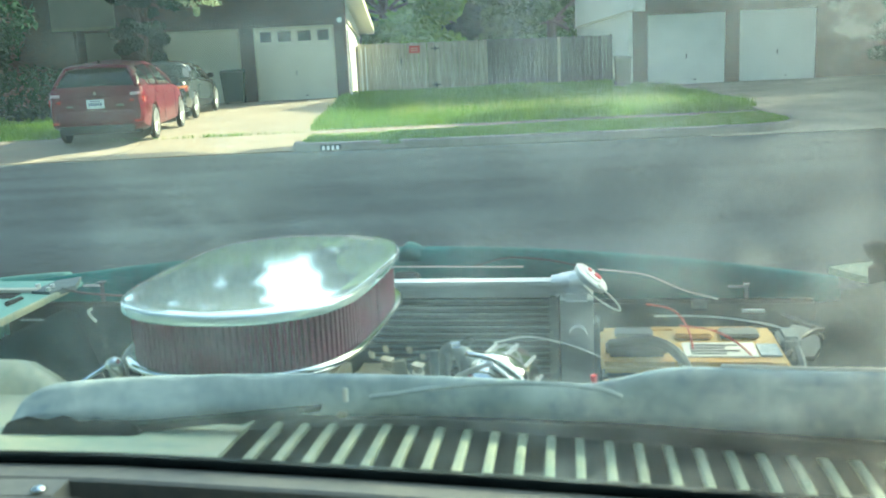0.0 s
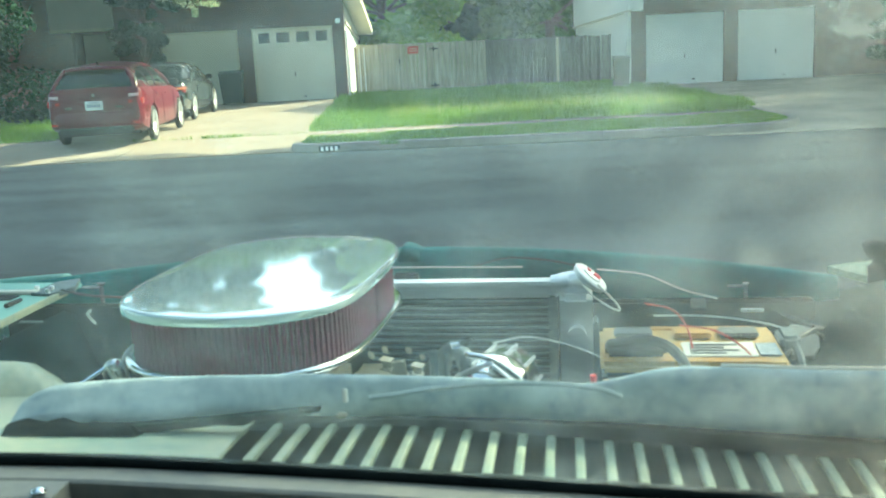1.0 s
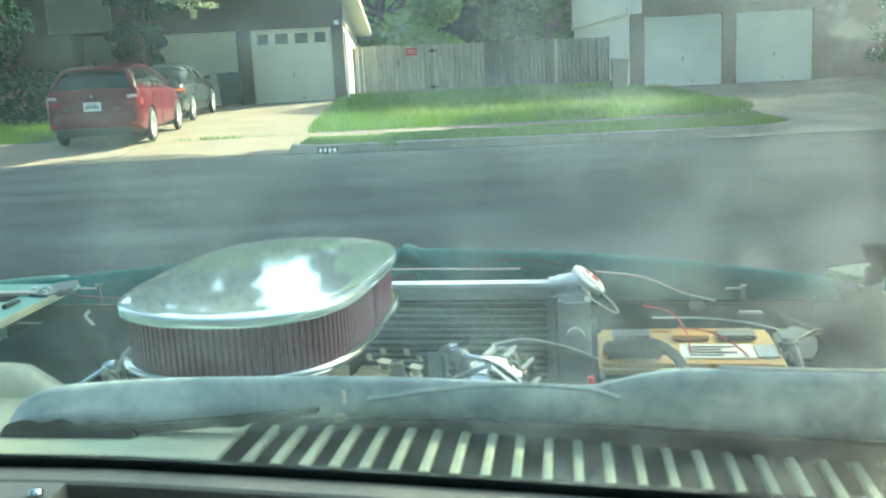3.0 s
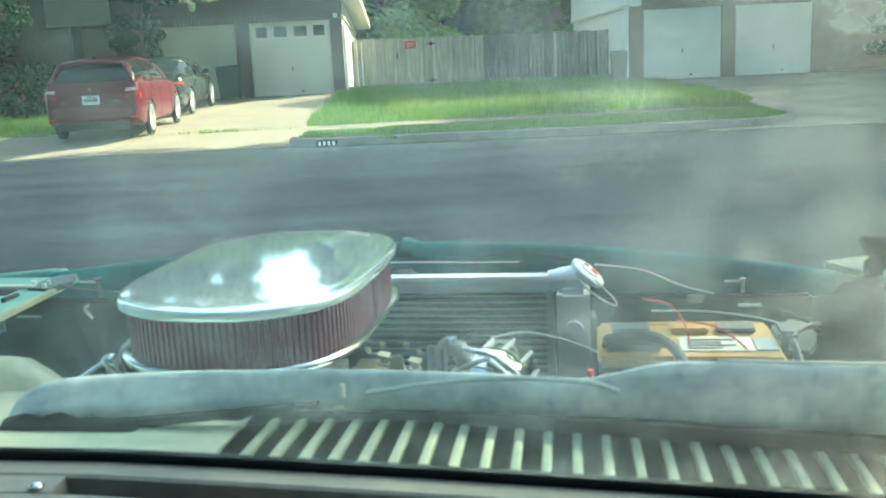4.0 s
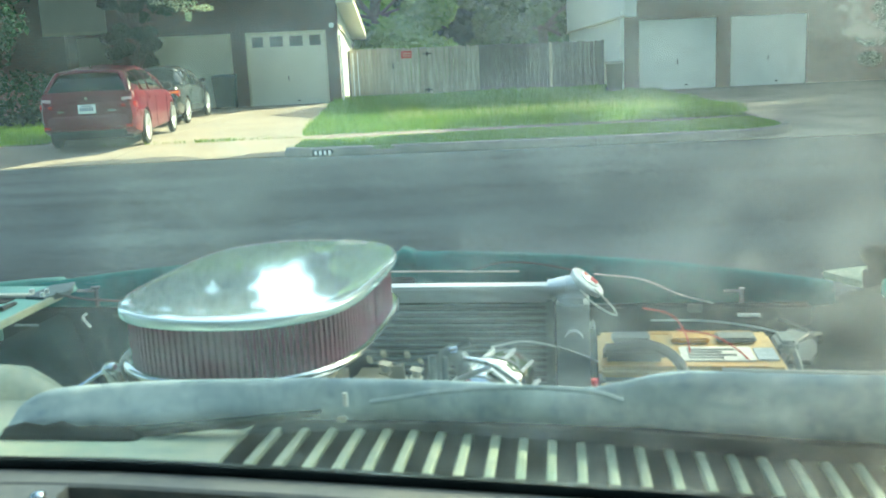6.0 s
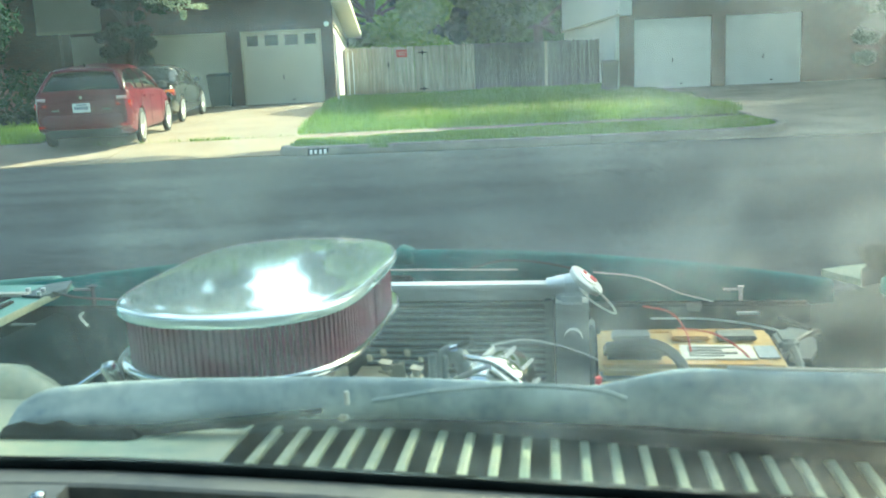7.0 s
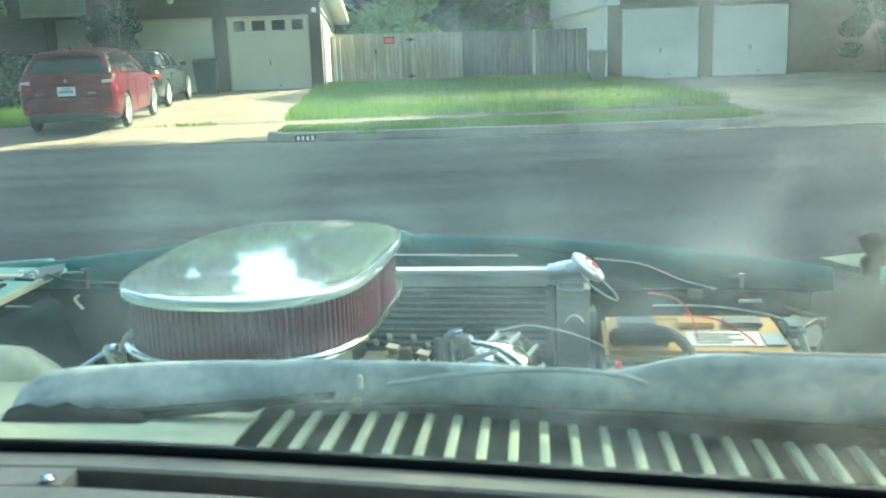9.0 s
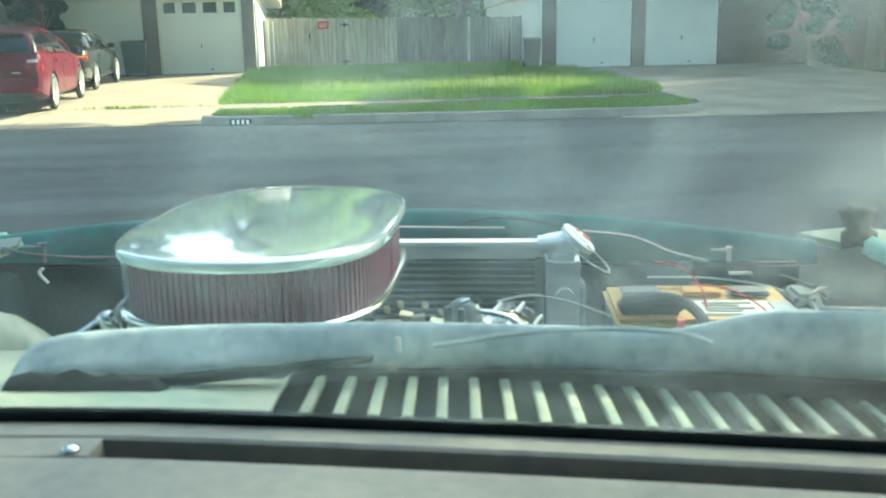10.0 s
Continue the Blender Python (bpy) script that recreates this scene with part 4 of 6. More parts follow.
tpart("battery_face", box((BX - 0.138, BY - 0.0945, BZ - 0.10), (BX + 0.123, BY - 0.0905, BZ - 0.02)), M["yellow"], "yellow face band", bat)
tpart("battery_label", box((BX - 0.02, BY - 0.07, BZ + 0.0065), (BX + 0.085, BY - 0.005, BZ + 0.009)), M["label"], "pale warning label with unreadable print", bat)
tpart("battery_label", box((BX + 0.088, BY - 0.065, BZ + 0.0065), (BX + 0.118, BY - 0.01, BZ + 0.009)), M["blue_label"], "blue label", bat)
for k in range(4):
    tpart("label_bar", box((BX - 0.01, BY - 0.062 + k * 0.013, BZ + 0.0093), (BX + 0.04 + 0.02 * (k % 2), BY - 0.057 + k * 0.013, BZ + 0.0105)), M["batt_grey"], "", bat)
for x in (-0.09, 0.0, 0.07):
    tpart("vent_cap", box((BX + x - 0.03, BY + 0.02, BZ + 0.006), (BX + x + 0.03, BY + 0.06, BZ + 0.014), 0.003), M["yellow"] if x == 0.0 else M["batt_grey"], "", bat)
tpart("terminal", tube([(BX - 0.10, BY - 0.055, BZ + 0.006), (BX - 0.10, BY - 0.055, BZ + 0.026)], 0.011, 12), M["chrome"], "bright battery terminal", bat)
tpart("terminal_clamp", box((BX - 0.135, BY - 0.075, BZ + 0.006), (BX - 0.045, BY - 0.035, BZ + 0.026), 0.006), M["iron"], "dark cable clamp", bat)
tpart("terminal_clamp", box((BX + 0.122, BY - 0.03, BZ + 0.004), (BX + 0.152, BY + 0.03, BZ + 0.024), 0.006), M["fin"], "corroded blue-grey clamp", bat)
tpart("battery_cable", tube(curve([(BX - 0.13, BY - 0.06, BZ + 0.022), (BX - 0.07, BY - 0.075, BZ + 0.034), (BX - 0.03, BY - 0.10, BZ + 0.018), (BX - 0.01, BY - 0.13, BZ - 0.03)], 20), 0.008, 8), M["black_wire"], "thick black battery cable", bat)
tpart("battery_cable", tube(curve([(BX - 0.07, BY + 0.05, BZ + 0.055), (BX - 0.03, BY + 0.03, BZ + 0.05), (BX - 0.01, BY - 0.01, BZ + 0.03), (BX - 0.005, BY - 0.05, BZ - 0.002)], 20), 0.0014, 6), M["red_wire"], "thin red wire", bat)
tpart("battery_cable", tube(curve([(BX - 0.02, BY + 0.02, BZ + 0.028), (BX + 0.03, BY - 0.01, BZ + 0.028), (BX + 0.07, BY - 0.06, BZ + 0.012), (BX + 0.09, BY - 0.10, BZ - 0.02)], 20), 0.0016, 6), M["red_wire"], "red wire across the label", bat)
tpart("battery_cable", tube(curve([(BX + 0.14, BY - 0.02, BZ + 0.02), (BX + 0.15, BY - 0.05, BZ - 0.02), (BX + 0.135, BY - 0.08, BZ - 0.06)], 14), 0.006, 6), M["fin"], "", bat)
tray = tpart("battery_tray", box((BX - 0.16, BY - 0.12, BZ - 0.185), (BX + 0.18, BY + 0.11, BZ - 0.172), 0.003), M["bay_dark"], "black battery tray")
# pale inner-wing plate with dark wires past the battery
tpart("splash_plate", prism([(0.301, 1.52), (0.333, 1.515), (0.352, 1.56), (0.371, 1.655), (0.335, 1.69), (0.318, 1.66), (0.322, 1.60)], 1.085, 1.092), M["fin_pale"], "pale torn splash plate")
for pts in ([(0.27, 1.478, 1.10), (0.30, 1.51, 1.115), (0.34, 1.56, 1.12), (0.365, 1.60, 1.11)], [(0.317, 1.68, 1.11), (0.33, 1.65, 1.112), (0.352, 1.61, 1.11)], [(0.285, 1.50, 1.09), (0.31, 1.535, 1.11), (0.345, 1.575, 1.112), (0.362, 1.585, 1.10)]):
    tpart("wire", tube(curve(pts, 16), 0.0035, 6), M["black_wire"], "dark loom wires beside the battery")

# -- cowl with louvres, raised lip, wiper --
CZ0, CY0, CZ1, CY1 = 1.2382, 0.765, 1.2212, 0.935


def cowl_z(y):
    return CZ0 + (CZ1 - CZ0) * (y - CY0) / (CY1 - CY0)


GX0, GX1 = -0.345, 0.40
cowl = tpart("cowl", prism([(CY0 - 0.06, CZ0 - 0.05), (CY1 + 0.06, CZ1 - 0.12), (CY1 + 0.06, CZ1 - 0.105), (CY0 - 0.06, CZ0 - 0.035)], CX - 0.80, GX1, "x"), M["plenum"], "plenum under the cowl grille, darkened to stand for its shade")
# mint panel whose edge slants along the first louvre
panel = []
for x0, x1, y in ((CX - 0.80, -0.343, 0.772), (CX - 0.80, -0.349, 0.86), (CX - 0.80, -0.352, 1.0)):
    z = cowl_z(y)
    panel.append([(x0, y, z - 0.004), (x1, y, z - 0.004), (x1, y, z), (x0, y, z)])
tpart("cowl_panel", loft(panel), M["mint"], "faded mint cowl top panel", cowl)
# louvre bars that fan out a little with the bow of the cowl
for k in range(23):
    xt, xb = -0.3231 + 0.02871 * k - 0.000082 * k * k, -0.3163 + 0.02871 * k - 0.000111 * k * k
    yt, yb = 0.952 - 0.0058 * k, 0.790 - 0.0036 * k
    rings = []
    for u in (-0.02, 0.03, 0.35, 0.7, 1.0, 1.1):
        x, y = xb + (xt - xb) * u, yb + (yt - yb) * u
        z, h = cowl_z(y) + 0.0012 * math.sin(math.pi * min(1, max(0, u))), 0.0046 - 0.00004 * k
        rings.append([(x - h, y, z - 0.006), (x + h, y, z - 0.006), (x + h, y, z - 0.001), (x + h * 0.6, y, z), (x - h * 0.6, y, z), (x - h, y, z - 0.001)])
    tpart("louvre", loft(rings), M["louvre"], "", cowl)
# tan strip under the louvres, along the foot of the windscreen: sun on the plenum floor put into its colour
flange = []
for k in range(18):
    x = -0.16 + 0.56 * k / 17
    y = 0.775 - 0.058 * (x + 0.435) - 0.049 * (x + 0.435) ** 2
    w = 0.016 * min(1.0, (x + 0.17) / 0.1)
    flange.append([(x, y + 0.004, cowl_z(y) - 0.012), (x, y + 0.006 + w, cowl_z(y) - 0.016), (x, y + 0.006 + w, cowl_z(y) - 0.013), (x, y + 0.004, cowl_z(y) - 0.009)])
tpart("sunlit_strip", loft(flange), M["tan_sunlit"], "tan strip standing in for the sunlit plenum floor", cowl)
# corner panel rising to the hood hinge, behind the end of the lip
rings = []
for k in range(25):
    x = -1.20 + 0.72 * k / 24
    u = min(1.0, max(0.0, (x + 0.695) / 0.085))
    h = 0.052 * (1 - u * u * (3 - 2 * u))
    f = 0.955 + 0.05 * min(1.0, max(0.0, (x + 0.72) / 0.05))
    rings.append([(x, f, 1.13), (x, f + 0.004, 1.199), (x, min(1.02, f + 0.03), 1.194 + 0.72 * h), (x, 1.034, 1.195 + h), (x, 1.07, 1.18 + h), (x, 1.08, 1.12)])
tpart("hinge_panel", loft(rings), M["mint"], "mint cowl corner panel", cowl, smooth=True)
# raised lip along the front of the cowl
LX0 = -0.602


def lip_front(x):
    return max(0.80, 0.8781 - 0.2248 * x - 0.0355 * x * x + 0.532 * x ** 3)


def lip_ring(x):
    """The lip follows the bow of the cowl and steps up past the middle."""
    e = min(1.0, max(0.0, (x - LX0) / 0.06))
    s = 0.10 + 0.90 * math.sqrt(max(0.0, 1 - (1 - e) ** 2.4))
    f = lip_front(x)
    u = min(1.0, max(0.0, (x + 0.03) / 0.12))
    top = 1.2655 + 0.0085 * min(1.0, max(0.0, (x + 0.36) / 0.28)) + 0.027 * u * u * (3 - 2 * u) + 0.04 * max(0.0, x - 0.09)
    low = cowl_z(f) + 0.003
    h = (top - low) / 2 * s
    mid = low + h
    lump = 0.0016 * math.sin(x * 61) + 0.0011 * math.sin(x * 143 + 1)
    flare = 0.026 * min(1.0, max(0.0, (-0.20 - x) / 0.25))
    return [(x, f + 0.006 - flare, mid - h), (x, f - 0.001 + lump - flare, mid - h * 0.86), (x, f - 0.004 + lump - flare * 0.4, mid - h * 0.2), (x, f - 0.003 + lump, mid + h * 0.72), (x, f + 0.002 + lump * 0.5, mid + h * 0.95), (x, f + 0.005, mid + h), (x, f + 0.009, mid + h * 0.88), (x, f + 0.013, mid + h * 0.3), (x, f + 0.014, mid - h)]


lip_xs = [LX0 + 0.05 * (k / 8) ** 1.5 for k in range(9)] + [LX0 + 0.05 + (0.40 - LX0 - 0.05) * k / 60 for k in range(1, 61)]
lip = tpart("cowl_lip", loft([lip_ring(x) for x in lip_xs]), M["lip"], "dusty blue-grey rounded cowl lip", smooth=True)
tpart("lip_edge", tube([(x, lip_front(x) + 0.007, lip_ring(x)[5][2] + 0.0005) for x in [0.11 + 0.29 * k / 12 for k in range(13)]], 0.0022, 6), M["label"], "pale thin line along the lip top", lip, smooth=True)
# the black seal strip also stands in for the shadow under the lip
seal = []
for k in range(61):
    x = -0.598 + 0.998 * k / 60
    f, z = lip_front(x), cowl_z(lip_front(x))
    left = min(1.0, max(0.0, (-0.20 - x) / 0.15))
    lump = left * (0.0022 * math.sin(x * 97) + 0.0018 * math.sin(x * 211 + 2))
    h = 0.005 + 0.012 * min(1.0, max(0.0, (x + 0.26) / 0.3)) - 0.001 * left + lump
    w = 0.015 + 0.026 * left
    seal.append([(x, f - w, z + 0.001), (x, f + 0.004, z + 0.001), (x, f - 0.004, z + h), (x, f - w * 0.75, z + h * 0.9)])
tpart("lip_seal_shade", loft(seal), M["rubber"], "black seal strip that also stands in for shadow under the lip", lip)
# wiper: blade lying along the lip, lumpy dark end that also stands for shadow, arm, jet
blade = []
for x, y, z, w in ((-0.585, 0.872, 1.2255, 0.4), (-0.57, 0.872, 1.2265, 1.0), (-0.52, 0.873, 1.2275, 1.2), (-0.46, 0.874, 1.230, 1.0), (-0.42, 0.875, 1.2350, 0.75), (-0.36, 0.876, 1.2410, 0.65), (-0.31, 0.878, 1.2465, 0.55), (-0.27, 0.882, 1.2500, 0.3)):
    blade.append([(x, y - 0.006, z - 0.006 * w), (x, y + 0.006, z - 0.006 * w), (x, y + 0.004, z + 0.006 * w), (x, y - 0.004, z + 0.006 * w)])
wip = tpart("wiper_blade", loft(blade), M["rubber"], "dark parked wiper blade")
tpart("wiper_strip", tube(curve([(-0.47, 0.868, 1.2345), (-0.42, 0.869, 1.2395), (-0.36, 0.870, 1.2455), (-0.29, 0.874, 1.2520)], 24), 0.0022, 6), M["plenum"], "rusty brown wiper strip", wip)
end_rings = []
for x, h in ((-0.600, 0.003), (-0.594, 0.008), (-0.575, 0.011), (-0.555, 0.009), (-0.535, 0.012), (-0.515, 0.008), (-0.50, 0.010), (-0.48, 0.007), (-0.465, 0.009), (-0.45, 0.002)):
    end_rings.append([(x, 0.862 + 0.012 * math.cos(a), 1.2245 + 1.8 * h * math.sin(a)) for a in [2 * math.pi * k / 10 for k in range(10)]])
tpart("wiper_end", loft(end_rings), M["rubber"], "lumpy dark wiper end with its shadow put into the shape", wip, smooth=True)
tpart("washer_jet", tube([(-0.249, 0.900, 1.2500), (-0.249, 0.901, 1.2630)], [0.0030, 0.0026], 8), M["label"], "pale washer jet", wip)
tpart("wiper_clip", box((-0.259, 0.896, 1.2335), (-0.248, 0.904, 1.2385), 0.0015), M["brass"], "", wip)
tpart("wiper_arm", tube(curve([(-0.214, 0.862, 1.2687), (-0.189, 0.862, 1.2723), (-0.156, 0.862, 1.2781), (-0.108, 0.862, 1.2829), (-0.055, 0.862, 1.2842), (-0.003, 0.862, 1.2801), (0.022, 0.862, 1.272)], 30), 0.0028, 6), M["lip_pale"], "pale curved wiper arm", wip)
tpart("wiper_pivot", tube([(-0.003, 0.868, 1.284), (-0.003, 0.868, 1.2905)], 0.0032, 10), M["red_badge"], "small red cap", wip)

# -- windscreen, gasket, dash --
LEAN = radians(52)


def base_y(x, y0):
    """The foot of the windscreen bows forward in the middle."""
    d = max(0.0, abs(x + 0.49) - 0.055)
    return y0 - 0.058 * d - 0.049 * d * d


gx = [CX - 0.82 + 1.64 * k / 30 for k in range(31)]
glass_bm = loft([[(x, base_y(x, 0.775) - 0.56 * k / 6 * math.cos(LEAN) / math.sin(LEAN), 1.240 + 0.56 * k / 6) for x in gx] for k in range(7)], closed=False, caps=False)
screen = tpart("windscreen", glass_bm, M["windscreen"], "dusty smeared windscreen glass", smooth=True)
for x, z, r, tone in ((0.0457, 1.602, 0.0052, "spot"), (0.047, 1.564, 0.003, "spot"), (-0.238, 1.520, 0.0028, "spot_tan"), (-0.337, 1.499, 0.0026, "spot"), (0.097, 1.530, 0.0026, "spot"), (-0.0375, 1.579, 0.0022, "spot")):
    sm = bmesh.new()
    bmesh.ops.create_circle(sm, cap_ends=True, segments=16, radius=0.004)
    me = bpy.data.meshes.new("dirt_spot")
    sm.to_mesh(me)
    sm.free()
    me.materials.append(M[tone])
    sp = new("dirt_spot", me)
    sp.parent = screen
    cot = math.cos(LEAN) / math.sin(LEAN)
    sp.location = IN_TRUCK @ Vector((x, base_y(x, 0.775) - (z - 1.240) * cot - 0.004, z - 0.002))
    sp.rotation_euler = (math.pi - LEAN, 0, 0)
    sp.scale = (r / 0.004, r / 0.004, 1)
    sp.visible_shadow = False
tpart("windscreen_gasket", tube([(x, base_y(x, 0.775), 1.2400) for x in gx], 0.0064, 10), M["rubber"], "black rubber windscreen gasket", smooth=True)
dash = tpart("dashboard", loft([[(x, base_y(x, 0.772), 1.215), (x, base_y(x, 0.772), 1.236), (x, base_y(x, 0.742), 1.2375), (x, base_y(x, 0.739), 1.235), (x, base_y(x, 0.739), 1.215)] for x in gx]), M["dash"], "grey painted metal dashboard with a defroster slot")
tpart("dash_front", loft([[(x, base_y(x, 0.700), 1.20), (x, base_y(x, 0.711), 1.232), (x, base_y(x, 0.705), 1.2365), (x, base_y(x, 0.64), 1.235), (x, 0.42, 1.222), (x, 0.36, 1.19), (x, 0.35, 1.0), (x, 0.38, 1.0)] for x in gx]), M["dash"], "", dash)
tpart("defroster_slot", loft([[(x, base_y(x, 0.74), 1.205), (x, base_y(x, 0.705), 1.205), (x, base_y(x, 0.705), 1.212), (x, base_y(x, 0.74), 1.212)] for x in gx]), M["dark_void"], "dark defroster slot", dash)
tpart("slot_end", loft([[(x, base_y(x, 0.740), 1.2), (x, base_y(x, 0.710), 1.2), (x, base_y(x, 0.710), 1.2355), (x, base_y(x, 0.740), 1.2365)] for x in (CX - 0.82, CX - 0.4, CX - 0.2, -0.46)]), M["dash"], "", dash)
for x, y in ((-0.475, 0.716), (0.20, 0.712)):
    b = bmesh.new()
    bmesh.ops.create_uvsphere(b, u_segments=12, v_segments=8, radius=0.007, matrix=Matrix.Translation((x, y, 1.238)) @ Matrix.Diagonal((1, 1, 0.5, 1)))
    tpart("dash_screw", b, M["chrome"], "bright dash screw", dash, smooth=True)
# plain cab round the camera
cab = tpart("cab_roof", box((CX - 0.80, -0.95, 1.80), (CX + 0.80, 0.34, 1.84), 0.01), M["cab"], "plain cab roof lining")
tpart("cab_back", box((CX - 0.80, -0.99, 0.5), (CX + 0.80, -0.95, 1.35)), M["cab"], "plain cab back wall", cab)
for x in (CX - 0.84, CX + 0.80):
    tpart("cab_door", box((x, -0.95, 0.5), (x + 0.04, 0.72, 1.24)), M["cab"], "plain cab door", cab)
    tpart("windscreen_post", loft([[(x, 0.70, 1.22), (x + 0.04, 0.70, 1.22), (x + 0.04, 0.76, 1.22), (x, 0.76, 1.22)], [(x, 0.30, 1.82), (x + 0.04, 0.30, 1.82), (x + 0.04, 0.36, 1.82), (x, 0.36, 1.82)]]), M["cab"], "", cab)
    tpart("rear_post", box((x, -0.99, 1.24), (x + 0.04, -0.85, 1.80)), M["cab"], "", cab)
tpart("cab_floor", box((CX - 0.80, -0.95, 0.46), (CX + 0.80, 0.72, 0.5)), M["cab"], "plain cab floor", cab)
for sy, w in ((1.75, 0.36),):
    for s in (-1, 1):
        tyre = tpart("truck_wheel", tube([(CX + s * 0.72, 1.55, 0.26), (CX + s * 0.74, 1.55, 0.26), (CX + s * 0.92, 1.55, 0.26), (CX + s * 0.94, 1.55, 0.26)], [0.30, w, w, 0.30], 32), M["tyre"], "black truck tyre")

# ---- houses ----


def garage_door(parent, x0, x1, z1, y, material, label, windows=False):
    """Sectional door of four panels in a frame, with a handle, and a row of panes if asked."""
    door = part("garage_door", box((x0, y + 0.05, 0.0), (x1, y + 0.07, z1)), material, parent, label)
    n, h = 4, z1 / 4
    for k in range(n):
        if windows and k == n - 1:
            # top section with four openings
            w = x1 - x0
            zs = (k * h + 0.005, k * h + 0.14, k * h + 0.44, z1)
            part("panel", box((x0 + 0.01, y + 0.005, zs[0]), (x1 - 0.01, y + 0.05, zs[1])), material, door)
            part("panel", box((x0 + 0.01, y + 0.005, zs[2]), (x1 - 0.01, y + 0.05, zs[3])), material, door)
            for j in range(5):
                xa = x0 + 0.01 + (w - 0.02) * j / 4 - (0.10 if j else 0)
                xb = x0 + 0.01 + (w - 0.02) * j / 4 + (0.10 if j < 4 else 0)
                if j == 0:
                    xb = xa + 0.16
                if j == 4:
                    xa = xb - 0.16
                part("mullion", box((xa, y + 0.008, zs[1]), (xb, y + 0.05, zs[2])), material, door)
            for j in range(4):
                xa = x0 + 0.1 + (w - 0.2) * j / 4
                part("pane", box((xa, y + 0.035, zs[1]), (xa + (w - 0.2) / 4, y + 0.045, zs[2])), M["car_glass"], door, "dark window pane")
        else:
            part("panel", box((x0 + 0.01, y + 0.004, k * h + 0.005), (x1 - 0.01, y + 0.05, (k + 1) * h - 0.005), 0.004), material, door)
    xm = (x0 + x1) / 2
    part("handle", box((xm - 0.012, y - 0.025, 0.72), (xm + 0.012, y + 0.004, 0.86), 0.005), M["iron"], door, "dark lift handle")
    part("latch", box((xm + 0.22, y - 0.01, 0.10), (xm + 0.30, y + 0.004, 0.13), 0.003), M["iron"], door)
    return door


def wall_with_openings(y, thick, x0, x1, z1, openings):
    """Wall along x, with openings (x0, x1, top) down to the ground, built as piers and heads."""
    bm = bmesh.new()
    xs = x0
    for a, b, top in sorted(openings):
        add_box(bm, (xs, y, 0), (a, y + thick, z1))
        add_box(bm, (a, y + 0.001, top), (b, y + thick - 0.001, z1))
        xs = b
    add_box(bm, (xs, y, 0), (x1, y + thick, z1))
    return bm


def siding(parent, x, y0, y1, z_low, z_high0, z_high1, face, material, label, step=0.19):
    """Lapped boards on a side wall at x; the top falls from z_high0 at y0 to z_high1 at y1."""
    w = part("side_wall", loft([[(x, y0, z_low), (x, y1, z_low), (x, y1, z_high1), (x, y0, z_high0)], [(x - face * 0.15, y0, z_low), (x - face * 0.15, y1, z_low), (x - face * 0.15, y1, z_high1), (x - face * 0.15, y0, z_high0)]]), material, parent, label)
    z = z_low
    while z + step < max(z_high0, z_high1):
        def reach(zz):
            if z_high0 <= z_high1 or zz <= z_high1:
                return y1
            return y0 + (y1 - y0) * (z_high0 - zz) / (z_high0 - z_high1)
        e = reach(z + step)
        if e - y0 > 0.1:
            part("board", loft([[(x + face * 0.022, y0, z), (x + face * 0.002, y0, z), (x + face * 0.002, y0, z + step), (x + face * 0.008, y0, z + step)], [(x + face * 0.022, e, z), (x + face * 0.002, e, z), (x + face * 0.002, e, z + step), (x + face * 0.008, e, z + step)]]), material, w)
        z += step
    return w


HY1 = 30.0
house = thing("house", pose(0, 0, 0), "brown brick house with two cream garage doors", "house")
doors1 = [(-8.3, -5.82, 2.13), (-5.38, -2.98, 2.14), (-10.75, -9.55, 2.35)]
part("front_wall", wall_with_openings(HY1, 0.25, -19, -2.62, 3.4, doors1), M["brick_brown"], house, "brown brick front wall")
for k in range(48):
    # soldier course of upright bricks over the garage doors
    x = -8.35 + k * 0.118
    part("brick", box((x, HY1 - 0.018, 2.19), (x + 0.10, HY1 + 0.01, 2.40)), M["brick_brown"], house)
garage_door(house, -8.3, -5.82, 2.12, HY1 + 0.06, M["door_cream"], "plain cream sectional garage door")
garage_door(house, -5.38, -2.98, 2.13, HY1 + 0.06, M["door_cream"], "cream garage door with a row of small windows", True)
# slim door frames
for a, b in ((-8.3, -5.82), (-5.38, -2.98)):
    part("door_trim", box((a - 0.004, HY1 - 0.012, 2.10), (b + 0.004, HY1 + 0.055, 2.17)), M["trim"], house)
    part("door_trim", box((a - 0.002, HY1 - 0.01, 0), (a + 0.05, HY1 + 0.055, 2.10)), M["trim"], house)
    part("door_trim", box((b - 0.05, HY1 - 0.01, 0), (b + 0.002, HY1 + 0.055, 2.10)), M["trim"], house)
# recessed entrance
part("porch_wall", box((-11.0, 30.7, 0), (-9.3, 30.9, 2.6)), M["brick_brown"], house, "shaded porch wall")
entry = part("front_door", box((-10.62, 30.62, 0.02), (-9.66, 30.7, 2.25), 0.01), M["beige"], house, "beige front door in the porch")
part("door_knob", tube([(-9.76, 30.58, 1.0), (-9.76, 30.62, 1.0)], 0.03, 12), M["brass"], entry)
part("gable_panel", box((-11.35, HY1 - 0.08, 2.42), (-9.45, HY1 - 0.004, 3.6), 0.01), M["beige"], house, "beige panel over the porch")
part("porch_beam", box((-11.35, HY1 - 0.10, 2.33), (-9.45, HY1 - 0.002, 2.418), 0.005), M["trim"], house)
part("porch_post", box((-9.52, HY1 - 0.1, 0), (-9.40, HY1 - 0.003, 2.33), 0.01), M["beige"], house)
siding(house, -2.64, HY1 + 0.251, 35.5, 0.0, 3.0, 1.95, 1, M["siding"], "white lapped siding on the side wall")
